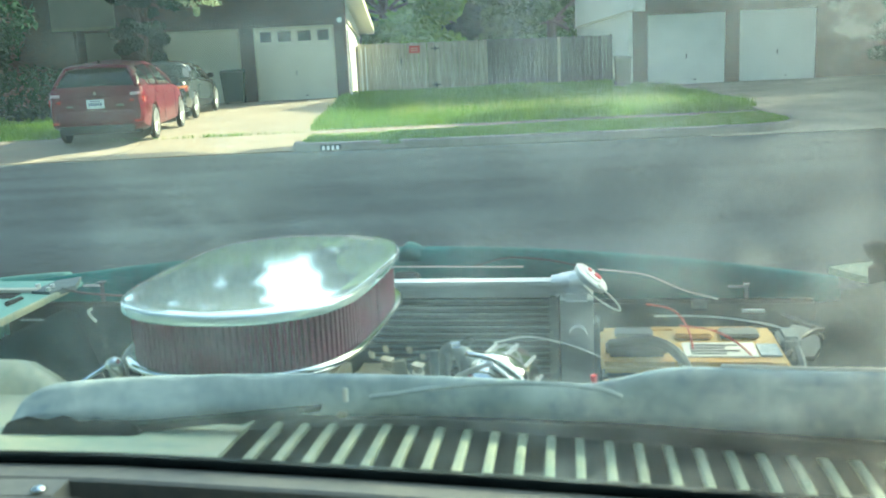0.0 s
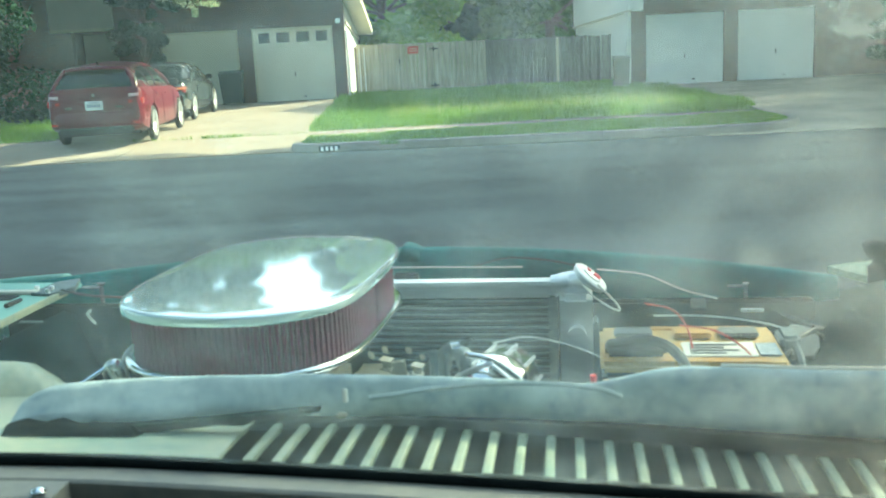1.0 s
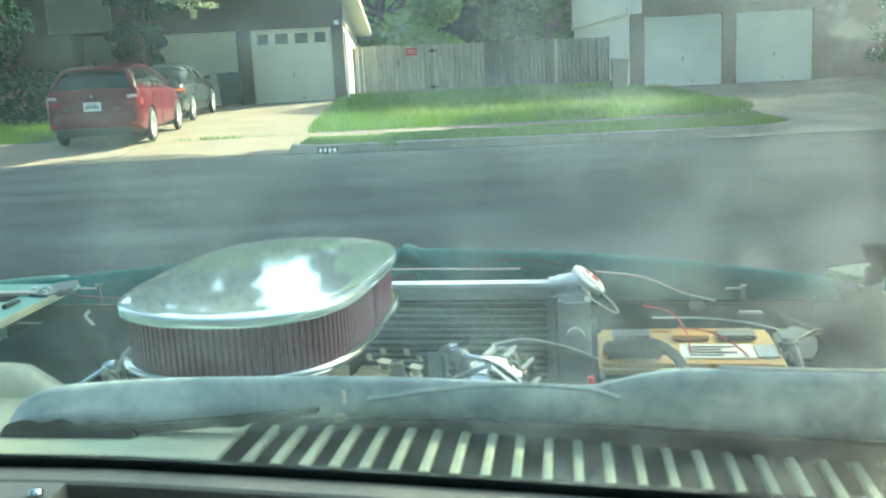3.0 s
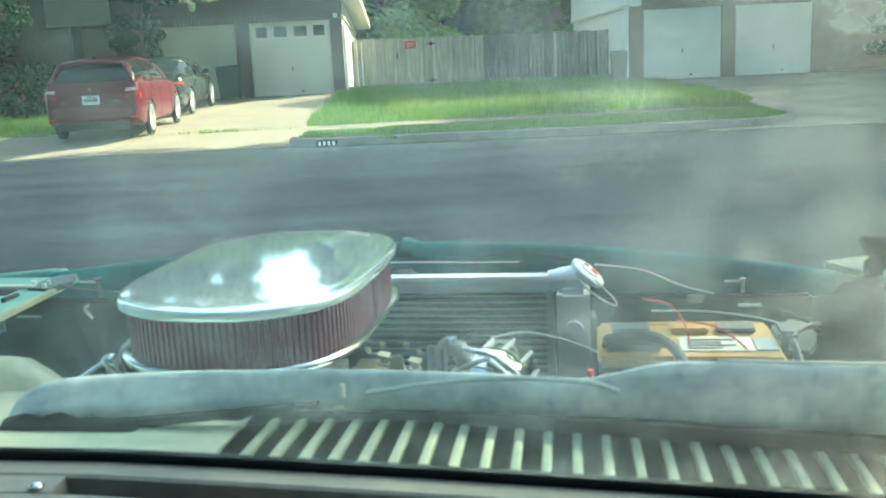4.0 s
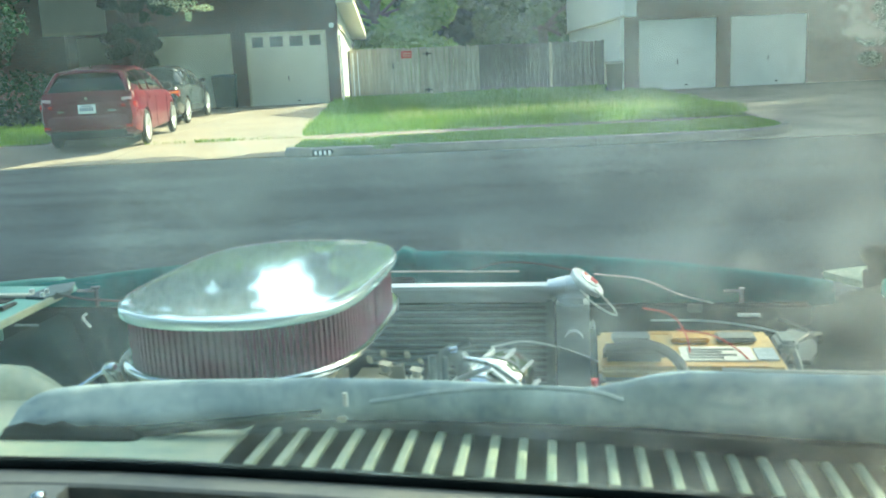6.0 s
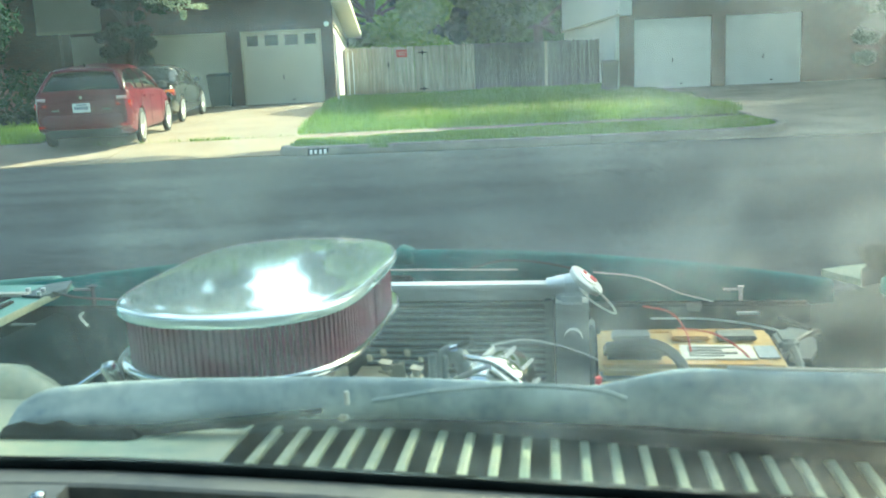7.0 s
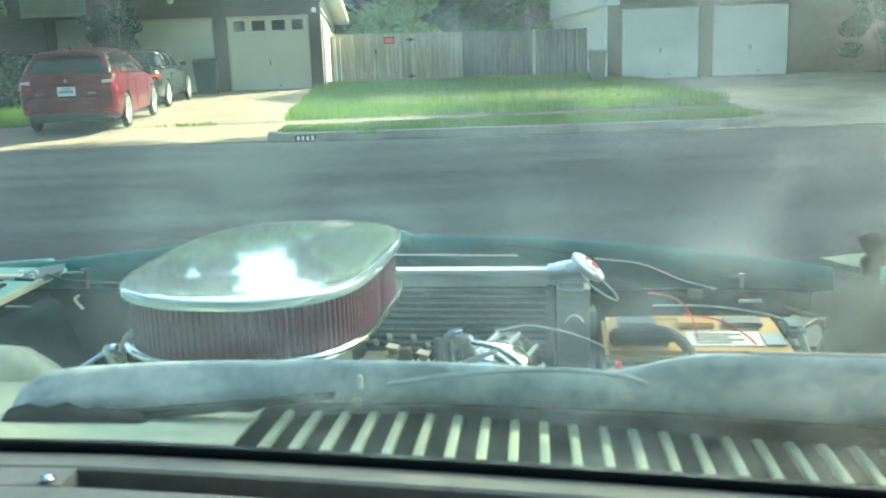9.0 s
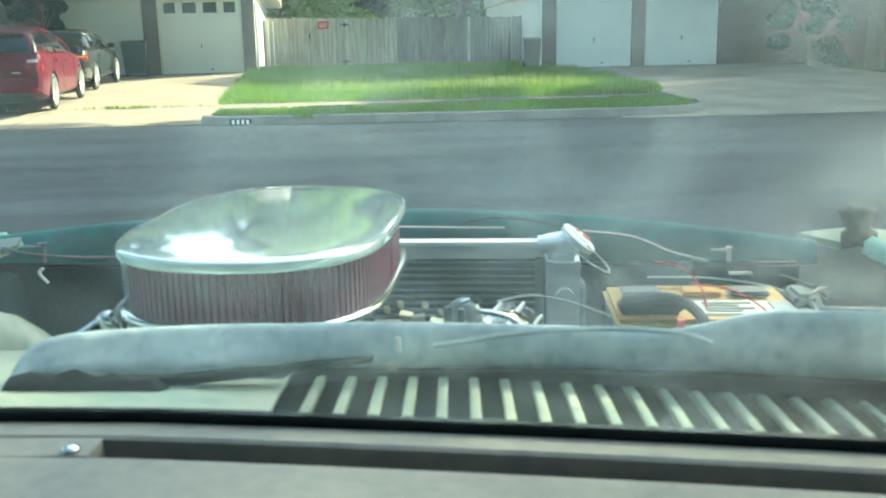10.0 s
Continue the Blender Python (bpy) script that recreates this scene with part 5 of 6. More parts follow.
part("belt_trim", loft([[(-2.615, 30.3, 2.20), (-2.57, 30.3, 2.20), (-2.57, 30.3, 2.30), (-2.615, 30.3, 2.30)], [(-2.615, 35.4, 1.70), (-2.57, 35.4, 1.70), (-2.57, 35.4, 1.80), (-2.615, 35.4, 1.80)]]), M["beige"], house, "sloping brown trim board")
part("rake_board", loft([[(-2.62, 30.0, 2.92), (-2.10, 30.0, 2.92), (-2.10, 30.0, 3.12), (-2.62, 30.0, 3.12)], [(-2.62, 35.6, 1.88), (-2.10, 35.6, 1.88), (-2.10, 35.6, 2.08), (-2.62, 35.6, 2.08)]]), M["trim"], house, "cream rake board under the roof")
# unseen wall and raised roof, added to shade the drive and hedge
part("shade_wall", box((-19, HY1, 3.4), (-2.68, 38.6, 4.8)), M["brick_brown"], house)
part("roof", loft([[(-19.5, 29.5, 4.85), (-2.15, 29.5, 4.85), (-2.15, 34.5, 6.9), (-19.5, 34.5, 6.9)], [(-19.5, 29.5, 4.75), (-2.15, 29.5, 4.75), (-2.15, 39.5, 4.8), (-19.5, 39.5, 4.8)]]), M["shingle"], house, "brown shingle roof")
part("back_wall", box((-19, 38.6, 0), (-2.8, 38.8, 4.8)), M["brick_brown"], house)
part("corner_wall", box((-19.2, HY1, 0), (-19.0, 38.8, 4.8)), M["brick_brown"], house)
part("downspout", tube([(-2.56, HY1 - 0.04, 0.05), (-2.56, HY1 - 0.04, 2.0)], 0.03, 8), M["white_paint"], house, "white downspout")
part("wall_lamp", box((-2.86, HY1 - 0.12, 2.22), (-2.72, HY1 - 0.004, 2.36), 0.02), M["siding"], house, "small white wall lamp")

HY2 = 28.7
house2 = thing("house", pose(0, 0, 0), "brick house with white siding and two white garage doors", "house")
doors2 = [(6.13, 8.38, 2.0), (8.78, 11.0, 2.0)]
part("front_wall", wall_with_openings(HY2, 0.25, 5.70, 19, 5.9, doors2), M["brick_red"], house2, "red-brown brick front wall in shade")
garage_door(house2, 6.13, 8.38, 1.99, HY2 + 0.06, M["door_white"], "plain white garage door in shade")
garage_door(house2, 8.78, 11.0, 1.99, HY2 + 0.06, M["door_white"], "plain white garage door in shade")
siding(house2, 5.70, HY2 + 0.251, 39.6, 0.0, 2.3, 2.3, -1, M["siding"], "white lapped siding on the lower side wall")
part("upper_block", loft([[(5.63, 28.3, 2.12), (5.98, 28.3, 2.12), (5.98, 28.3, 6.0), (5.63, 28.3, 6.0)], [(5.63, 39.8, 1.77), (5.98, 39.8, 1.77), (5.98, 39.8, 6.0), (5.63, 39.8, 6.0)]]), M["siding"], house2, "white overhanging upper side wall")
part("skirt_board", loft([[(5.59, 28.28, 2.10), (5.64, 28.28, 2.10), (5.64, 28.28, 2.16), (5.59, 28.28, 2.16)], [(5.59, 39.8, 1.75), (5.64, 39.8, 1.75), (5.64, 39.8, 1.81), (5.59, 39.8, 1.81)]]), M["trim"], house2)
part("roof", loft([[(5.2, 28.0, 6.1), (19.5, 28.0, 6.1), (19.5, 33.5, 8.4), (5.2, 33.5, 8.4)], [(5.2, 28.0, 6.0), (19.5, 28.0, 6.0), (19.5, 40.2, 6.05), (5.2, 40.2, 6.05)]]), M["shingle"], house2, "dark shingle roof")
part("back_wall", box((5.96, 39.6, 0), (19, 39.8, 5.9)), M["brick_red"], house2)
part("corner_wall", box((18.8, HY2 + 0.26, 0), (19.0, 39.6, 5.9)), M["brick_red"], house2)
part("corner_post", box((5.59, HY2 - 0.03, 0), (5.695, HY2 + 0.25, 2.3), 0.01), M["siding"], house2, "white corner board")
part("downspout", tube([(5.56, HY2 - 0.08, 0.05), (5.56, HY2 - 0.08, 1.3)], 0.03, 8), M["white_paint"], house2, "white downspout")

# ---- fence with a gate ----
FY = 31.5
fence = thing("fence", pose(0, 0, 0), "weathered wooden picket fence with a gate", "fence")
rngf = random.Random(5)
x = -2.42
while x < 5.50:
    w = 0.135 + rngf.uniform(-0.008, 0.008)
    gate = -1.13 < x < 0.10
    top = 1.52 + rngf.uniform(-0.018, 0.018) + (0.04 if x < -1.13 else 0.0) - 0.012 * max(0, x) * 0.5
    dx, lean = rngf.uniform(-0.006, 0.006), rngf.uniform(-0.006, 0.006)
    yy = FY + rngf.uniform(-0.006, 0.006)
    bm = loft([[(x, yy, 0.03), (x + w - 0.008, yy, 0.03), (x + w - 0.008, yy + 0.018, 0.03), (x, yy + 0.018, 0.03)], [(x + lean, yy, top - 0.03), (x + w - 0.008 + lean, yy, top - 0.03), (x + w - 0.008 + lean, yy + 0.018, top - 0.03), (x + lean, yy + 0.018, top - 0.03)], [(x + 0.03 + lean, yy, top), (x + w - 0.038 + lean, yy, top), (x + w - 0.038 + lean, yy + 0.018, top), (x + 0.03 + lean, yy + 0.018, top)]])
    # pickets past x = 1.6 use the darker cedar
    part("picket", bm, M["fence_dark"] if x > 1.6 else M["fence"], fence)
    x += w
for z in (0.35, 1.2):
    part("rail", box((-2.42, FY + 0.022, z), (5.62, FY + 0.06, z + 0.09)), M["fence_dark"], fence)
for x in (-2.5, -1.14, 0.08, 1.55, 5.54):
    part("post", box((x, FY + 0.062, 0), (x + 0.09, FY + 0.15, 1.50), 0.005), M["fence_dark"], fence)
part("batten", box((3.88, FY - 0.045, 0.02), (3.97, FY - 0.008, 1.50), 0.004), M["fence"], fence, "pale upright batten")
part("gate_trim", box((-1.16, FY - 0.03, 0.02), (-1.10, FY - 0.008, 1.5), 0.004), M["fence"], fence)
sign = part("sign", box((-0.80, FY - 0.03, 1.20), (-0.46, FY - 0.009, 1.43), 0.004), M["red_sign"], fence, "small red warning sign with unreadable print")
for k in range(2):
    part("sign_bar", box((-0.75, FY - 0.034, 1.27 + k * 0.07), (-0.51, FY - 0.029, 1.29 + k * 0.07)), M["trim"], sign)
for z in (1.30, 0.17):
    hinge = part("hinge", box((-0.12, FY - 0.022, z), (0.16, FY - 0.008, z + 0.035), 0.004), M["iron"], fence, "black strap hinge")
    part("hinge_plate", box((-0.005, FY - 0.026, z - 0.05), (0.05, FY - 0.009, z + 0.085), 0.004), M["iron"], hinge)
part("latch", box((-1.09, FY - 0.04, 0.92), (-1.04, FY - 0.008, 1.04), 0.004), M["iron"], fence, "black gate latch")
# short white pales by the house corner
pale = thing("garden_stakes", pose(0, 0, 0), "white slim stakes leaning at the fence corner", "stakes")
for xs, yt, h in ((-2.50, 30.7, 1.55), (-2.32, 31.2, 1.42), (-2.18, 31.3, 1.45)):
    part("stake", box((xs, yt, 0), (xs + 0.03, yt + 0.03, h)), M["white_paint"], pale)

# ---- bins ----


def bin_thing(m, h, w, material, label):
    b = thing("wheelie_bin", m, label, "bin")
    r = w / 2
    part("body", loft([[(-r * .8, -r * .8, 0.06), (r * .8, -r * .8, 0.06), (r * .8, r * .8, 0.06), (-r * .8, r * .8, 0.06)], [(-r * .98, -r, h * .9), (r * .98, -r, h * .9), (r * .98, r, h * .9), (-r * .98, r, h * .9)]]), material, b)
    part("rim", box((-r * 1.05, -r * 1.08, h * .9), (r * 1.05, r * 1.08, h * .93), 0.01), material, b)
    part("lid", loft([[(-r * 1.05, -r * 1.1, h * .932), (r * 1.05, -r * 1.1, h * .932), (r * 1.05, r * 1.05, h * .945), (-r * 1.05, r * 1.05, h * .945)], [(-r * .95, -r, h * .965), (r * .95, -r, h * .965), (r * .95, r * .95, h), (-r * .95, r * .95, h)]]), material, b)
    part("handle", tube([(-r * .8, r * 1.15, h * .9), (r * .8, r * 1.15, h * .9)], 0.018, 8), material, b)
    for s in (-1, 1):
        part("wheel", tube([(s * r * .72, r * .85, 0.10), (s * r * .95, r * .85, 0.10)], 0.10, 16), M["tyre"], b)
    return b


bin_thing(pose(-5.98, 29.35, 0.0, 0, 0, 6), 1.0, 0.68, M["bin_green"], "dark green wheelie bin by the garage")
bin_thing(pose(5.28, 28.0, 0.0, 0, 0, -4), 0.9, 0.46, M["bin_taupe"], "taupe wheelie bin beside the white siding")

# ---- cars ----


def wheel(parent, x, y, r, side, spokes=10):
    """Tyre, rim and spokes, at a side of a car."""
    t = part("wheel", tube([(x - 0.10 * side, y, r), (x - 0.09 * side, y, r), (x - 0.02 * side, y, r), (x + 0.0 * side, y, r), (x + 0.004 * side, y, r)], [r * .8, r, r, r * .95, r * .81], 28), M["tyre"], parent, "black tyre")
    part("rim", tube([(x - 0.03 * side, y, r), (x + 0.003 * side, y, r), (x + 0.006 * side, y, r), (x - 0.01 * side, y, r)], [r * .81, r * .81, r * .77, r * .70], 28), M["alloy"], t, "silver alloy rim")
    part("dish", tube([(x - 0.05 * side, y, r), (x - 0.0085 * side, y, r)], r * .695, 24), M["black_trim"], t)
    for k in range(spokes):
        a = 2 * math.pi * k / spokes
        d = Vector((0, math.cos(a), math.sin(a)))
        c = Vector((x + 0.001 * side, y, r))
        part("spoke", tube([c + d * r * .08, c + d * r * .76], [r * .05, r * .035], 5), M["alloy"], t)
    part("hub", tube([(x - 0.02 * side, y, r), (x + 0.012 * side, y, r)], r * .14, 12), M["alloy"], t)
    return t


def car(m, spec, label):
    """A car: rear at y = 0, front at y = length. Body shell with wheel arches cut out, glasshouse, roof, lamps, wheels."""
    L, W, paint = spec["length"], spec["width"] / 2, spec["paint"]
    c = thing("car", m, label, "car")
    ys = np.linspace(0, L, 45)
    belt = np.interp(ys, *zip(*spec["belt"]))
    plan = np.interp(ys, [0, 0.06, 0.3, 0.9, L * .5, L - 1.0, L - 0.35, L - 0.08, L], [0.90, 0.95, 0.985, 1, 1, 0.985, 0.90, 0.76, 0.66])
    sill = np.interp(ys, [0, 0.15, 0.5, L - 0.6, L - 0.2, L], [0.36, 0.27, 0.20, 0.20, 0.22, 0.30])
    rings = []
    for y, zb, p, zs in zip(ys, belt, plan, sill):
        w = W * p
        half = [(0, zs), (w * .80, zs), (w * .96, zs + 0.06), (w * .985, zs + 0.18), (w, 0.52), (w * .995, zb - 0.20), (w * .975, zb - 0.09), (w * .93, zb - 0.02), (w * .84, zb), (0, zb + 0.012)]
        rings.append([(a, y, z) for a, z in half] + [(-a, y, z) for a, z in half[-2:0:-1]])
    shell_bm = loft(rings)
    bmesh.ops.recalc_face_normals(shell_bm, faces=shell_bm.faces)
    me = bpy.data.meshes.new("body")
    shell_bm.to_mesh(me)
    shell_bm.free()
    tmp = bpy.data.objects.new("tmp", me)
    scene.collection.objects.link(tmp)
    cut_bm = bmesh.new()
    r = spec["wheel"]
    for y in spec["axles"]:
        for s in (-1, 1):
            add_tube(cut_bm, [(s * (W - 0.26), y, r + 0.01), (s * (W + 0.2), y, r + 0.01)], r * 1.13, 28)
    bmesh.ops.recalc_face_normals(cut_bm, faces=cut_bm.faces)
    cme = bpy.data.meshes.new("cut")
    cut_bm.to_mesh(cme)
    cut_bm.free()
    cutter = bpy.data.objects.new("cut", cme)
    scene.collection.objects.link(cutter)
    mod = tmp.modifiers.new("arch", "BOOLEAN")
    mod.object, mod.operation, mod.solver = cutter, "DIFFERENCE", "EXACT"
    bpy.context.view_layer.update()
    done = bpy.data.meshes.new_from_object(tmp.evaluated_get(bpy.context.evaluated_depsgraph_get()))
    bpy.data.objects.remove(tmp)
    bpy.data.objects.remove(cutter)
    done.name = "body"
    done.materials.clear()
    done.materials.append(paint)
    for p in done.polygons:
        p.use_smooth = True
    done.set_sharp_from_angle(angle=radians(38))
    body = new("body", done)
    body.parent = c
    # glasshouse: dark glass, with roof and pillars in paint over it
    g = spec["glass"]                     # (y, z of roof line, half width at roof) from back to front
    gy = np.linspace(g[0][0], g[-1][0], 25)
    gz = np.interp(gy, [p[0] for p in g], [p[1] for p in g])
    gw = np.interp(gy, [p[0] for p in g], [p[2] for p in g])
    rings, roof = [], []
    for y, z, w in zip(gy, gz, gw):
        zb = float(np.interp(y, ys, belt)) - 0.01
        wb = W * 0.90 * float(np.interp(y, ys, plan))
        k = max(0.0, min(1.0, (z - zb) / 0.45))
        wt = wb + (w - wb) * k
        rings.append([(wb, y, zb), (wb * .5 + wt * .5 + 0.012, y, zb * .45 + z * .55), (wt, y, z - 0.085 * k), (wt * .80, y, z - 0.025 * k), (0, y, z + 0.018 * k), (-wt * .80, y, z - 0.025 * k), (-wt, y, z - 0.085 * k), (-wb * .5 - wt * .5 - 0.012, y, zb * .45 + z * .55), (-wb, y, zb)])
    part("glasshouse", loft(rings), M["car_glass"], c, "dark tinted windows", True)
    a, b = spec["roof"]
    rr = []
    for y, ring in zip(gy, rings):
        if a - 0.02 <= y <= b + 0.02:
            rr.append([(x * 1.012, yy, z + 0.006) for x, yy, z in ring[2:7]] + [(x * .98, yy, z - 0.03) for x, yy, z in ring[6:1:-1]])
    part("roof", loft(rr), paint, c, "", True)

    def side_pt(y, k, s, out=0.012):
        j = int(np.clip(round((y - gy[0]) / (gy[-1] - gy[0]) * 24), 0, 24))
        p0, p1, p2 = [Vector(q) for q in rings[j][:3]]
        q = p0.lerp(p1, k * 2) if k < 0.5 else p1.lerp(p2, k * 2 - 1)
        return Vector((s * (q.x + out), y, q.z))
    for s in (-1, 1):
        for (y0, k0), (y1, k1), wd in spec["pillars"]:
            pts = [side_pt(y0 + (y1 - y0) * t, k0 + (k1 - k0) * t, s, 0.002) for t in (0, .25, .5, .75, 1)]
            part("pillar", tube(pts, wd, 6), paint, c)
        # mirror
        my = spec["mirror"]
        mz = float(np.interp(my, ys, belt))
        mr = part("wing_mirror", box((s * (W + 0.02) - 0.07, my - 0.05, mz - 0.01), (s * (W + 0.02) + 0.10 * (1 if s > 0 else 0.4), my + 0.07, mz + 0.12), 0.025), spec.get("mirror_paint", paint), c)
        # door seams, sill and handles
        for y in spec["seams"]:
            zb = float(np.interp(y, ys, belt))
            part("door_seam", box((s * W - 0.004, y, 0.30), (s * W + 0.0025, y + 0.008, zb - 0.10)), M["dark_void"], c)
        for y in spec["handles"]:
            zb = float(np.interp(y, ys, belt))
            part("door_handle", box((s * W - 0.012, y, zb - 0.16), (s * W + 0.018, y + 0.17, zb - 0.13), 0.008), paint, c)
        for y in spec["axles"]:
            wheel(c, s * (W - 0.005), y, r, s, spec["spokes"])
    part("under_body", box((-W * .8, 0.3, 0.18), (W * .8, L - 0.3, 0.5)), M["black_trim"], c)
    return c


RED = dict(length=4.42, width=1.74, paint=M["car_red"], wheel=0.325, axles=(0.86, 3.50), spokes=10,
           belt=[(0, 0.86), (0.05, 0.99), (0.10, 1.045), (0.4, 1.045), (1.6, 0.99), (3.1, 0.95), (3.5, 0.90), (4.1, 0.80), (4.42, 0.62)],
           glass=[(0.10, 1.04, 0.68), (0.24, 1.24, 0.62), (0.36, 1.40, 0.57), (0.8, 1.455, 0.57), (1.5, 1.485, 0.58), (2.2, 1.46, 0.58), (2.6, 1.36, 0.58), (3.3, 0.97, 0.66)],
           roof=(0.36, 2.35), pillars=[((1.66, 0.02), (1.58, 0.98), 0.012), ((1.02, 0.02), (0.92, 0.98), 0.010), ((2.95, 0.1), (2.45, 0.95), 0.035)],
           mirror=2.85, seams=(0.95, 1.75, 2.85), handles=(1.15, 2.0), mirror_paint=M["black_trim"])
red = car(pose(-6.12, 17.78, 0.0, 0, 0, 4.0), RED, "red five-door hatchback parked on the driveway")


def rear_kit(c, W, lamps, plate_z, bumper_z, hatch):
    """Rear bumper, lamps, plate with unreadable bars, badge and wiper."""
    for s in (-1, 1):
        for x0, x1, z0, z1, y, material, lab in lamps:
            a, b = sorted((s * x0, s * x1))
            rings = []
            for k in range(5):
                xx = a + (b - a) * k / 4
                o = 0.10 * max(0.0, (abs(xx) - W * .72) / (W * .28)) ** 2
                rings.append([(xx, y + o * 1.2, z0), (xx, y + o * 1.2 - 0.02, (z0 + z1) / 2), (xx, y + o * 1.2, z1), (xx, y + 0.14 + o, z1 - 0.01), (xx, y + 0.14 + o, z0 + 0.01)])
            part("tail_lamp", loft(rings), material, c, lab)
    pl = part("number_plate", box((-0.155, hatch - 0.022, plate_z - 0.08), (0.155, hatch - 0.008, plate_z + 0.08), 0.004), M["plate"], c, "white number plate with blue bars")
    for k in range(6):
        x = -0.12 + k * 0.041
        part("plate_bar", box((x, hatch - 0.026, plate_z - 0.035), (x + 0.026, hatch - 0.0215, plate_z + 0.03)), M["plate_ink"], pl)
    part("plate_bar", box((-0.09, hatch - 0.026, plate_z + 0.045), (0.09, hatch - 0.0215, plate_z + 0.06)), M["plate_ink"], pl)


# broad painted pillars between the rear glass and the side windows
for s in (-1, 1):
    rings = []
    for k in range(7):
        u = k / 6
        z = 1.02 + 0.37 * u
        yb = float(np.interp(z, [1.04, 1.24, 1.40, 1.43], [0.10, 0.24, 0.36, 0.40]))
        x = 0.775 - 0.19 * u + 0.012 * math.sin(math.pi * u)
        yf = 0.80 - 0.20 * u
        rings.append([(s * (x - 0.075), yb - 0.022, z), (s * (x - 0.03), yb - 0.018, z), (s * (x + 0.006), yb + 0.03, z), (s * (x + 0.014), yb + 0.10, z), (s * (x + 0.010), yf, z), (s * (x - 0.03), yf, z), (s * (x - 0.08), yb + 0.05, z)])
    part("pillar", loft(rings), M["car_red"], red, "", True)
rear_kit(red, 0.87, [(0.61, 0.845, 0.73, 0.845, 0.010, M["lamp_red"], "red lower tail lamp"), (0.62, 0.79, 0.85, 0.93, 0.012, M["lamp_clear"], "clear upper tail lamp lens")], 0.74, 0.4, 0.0)
rings = []
for k in range(15):
    x = -0.80 + 1.6 * k / 14
    o = 0.16 * (abs(x) / 0.84) ** 4
    rings.append([(x, -0.07 + o, 0.36), (x, -0.085 + o, 0.45), (x, -0.08 + o, 0.58), (x, -0.05 + o, 0.62), (x, 0.10 + o, 0.62), (x, 0.10 + o, 0.36)])
bump = part("rear_bumper", loft(rings), M["car_red"], red, "", True)
part("bumper_valance", box((-0.66, -0.088, 0.25), (0.66, 0.05, 0.355), 0.03), M["black_trim"], bump)
for s in (-1, 1):
    part("reflector", box((s * 0.72 - 0.05, -0.055, 0.40), (s * 0.72 + 0.05, 0.0, 0.44)), M["lamp_red"], bump)
part("hatch_trim", box((-0.30, -0.02, 0.855), (0.30, 0.05, 0.885), 0.006), M["car_red"], red)
part("badge", tube([(0, -0.006, 0.925), (0, 0.05, 0.925)], 0.028, 16), M["chrome"], red, "small chrome oval badge shape")
part("script_bar", box((0.36, -0.006, 0.69), (0.50, 0.01, 0.72)), M["chrome"], red)
part("script_bar", box((-0.52, -0.006, 0.69), (-0.40, 0.01, 0.72)), M["chrome"], red)
rings = []
for k in range(13):
    x = -0.56 + 1.12 * k / 12
    d = 0.075 * (abs(x) / 0.56) ** 2.5
    rings.append([(x, 0.27 + d, 1.365 - d * .4), (x, 0.25 + d, 1.385 - d * .5), (x, 0.30 + d, 1.425 - d * .6), (x, 0.60, 1.462 - d * .6), (x, 0.60, 1.42)])
part("spoiler", loft(rings), M["car_red"], red, "roof edge spoiler in red paint", True)
part("rear_wiper", tube([(-0.02, 0.10, 1.065), (0.18, 0.11, 1.085), (0.34, 0.12, 1.10)], 0.010, 6), M["black_trim"], red)
part("antenna", tube([(0, 0.55, 1.465), (0, 0.49, 1.515)], [0.02, 0.006], 8), M["black_trim"], red)

BLACK = dict(length=4.45, width=1.70, paint=M["car_black"], wheel=0.31, axles=(0.92, 3.56), spokes=14,
             belt=[(0, 0.78), (0.05, 0.90), (0.4, 0.945), (1.0, 0.93), (3.2, 0.90), (3.6, 0.87), (4.2, 0.78), (4.45, 0.62)],
             glass=[(0.75, 0.94, 0.60), (1.2, 1.24, 0.56), (1.45, 1.335, 0.55), (2.0, 1.375, 0.57), (2.5, 1.33, 0.56), (3.15, 0.92, 0.64)],
             roof=(1.32, 2.45), pillars=[((0.85, 0.0), (1.40, 0.96), 0.06), ((2.0, 0.02), (1.95, 0.97), 0.025), ((3.0, 0.1), (2.45, 0.95), 0.03)],
             mirror=2.75, seams=(1.35, 2.85), handles=(1.55,), mirror_paint=M["car_black"])
blk = car(pose(-6.62, 23.0, 0.0, 0, 0, 2.0), BLACK, "black two-door sedan with a rear spoiler parked before the garage")
rear_kit(blk, 0.85, [(0.45, 0.83, 0.68, 0.82, 0.0, M["lamp_red"], "red tail lamp"), (0.60, 0.83, 0.745, 0.80, -0.012, M["lamp_amber"], "amber lamp lens")], 0.72, 0.4, 0.0)
rings = []
for k in range(13):
    x = -0.78 + 1.56 * k / 12
    o = 0.14 * (abs(x) / 0.84) ** 4
    rings.append([(x, -0.06 + o, 0.30), (x, -0.08 + o, 0.42), (x, -0.07 + o, 0.56), (x, 0.10 + o, 0.58), (x, 0.10 + o, 0.30)])
part("rear_bumper", loft(rings), M["car_black"], blk, "", True)
sp = part("spoiler", box((-0.62, 0.02, 1.00), (0.62, 0.20, 1.025), 0.008), M["car_black"], blk, "black raised boot spoiler")
for s in (-1, 1):
    part("spoiler_foot", box((s * 0.52 - 0.02, 0.08, 0.93), (s * 0.52 + 0.02, 0.17, 1.0)), M["car_black"], sp)

# ---- trees and shrubs ----


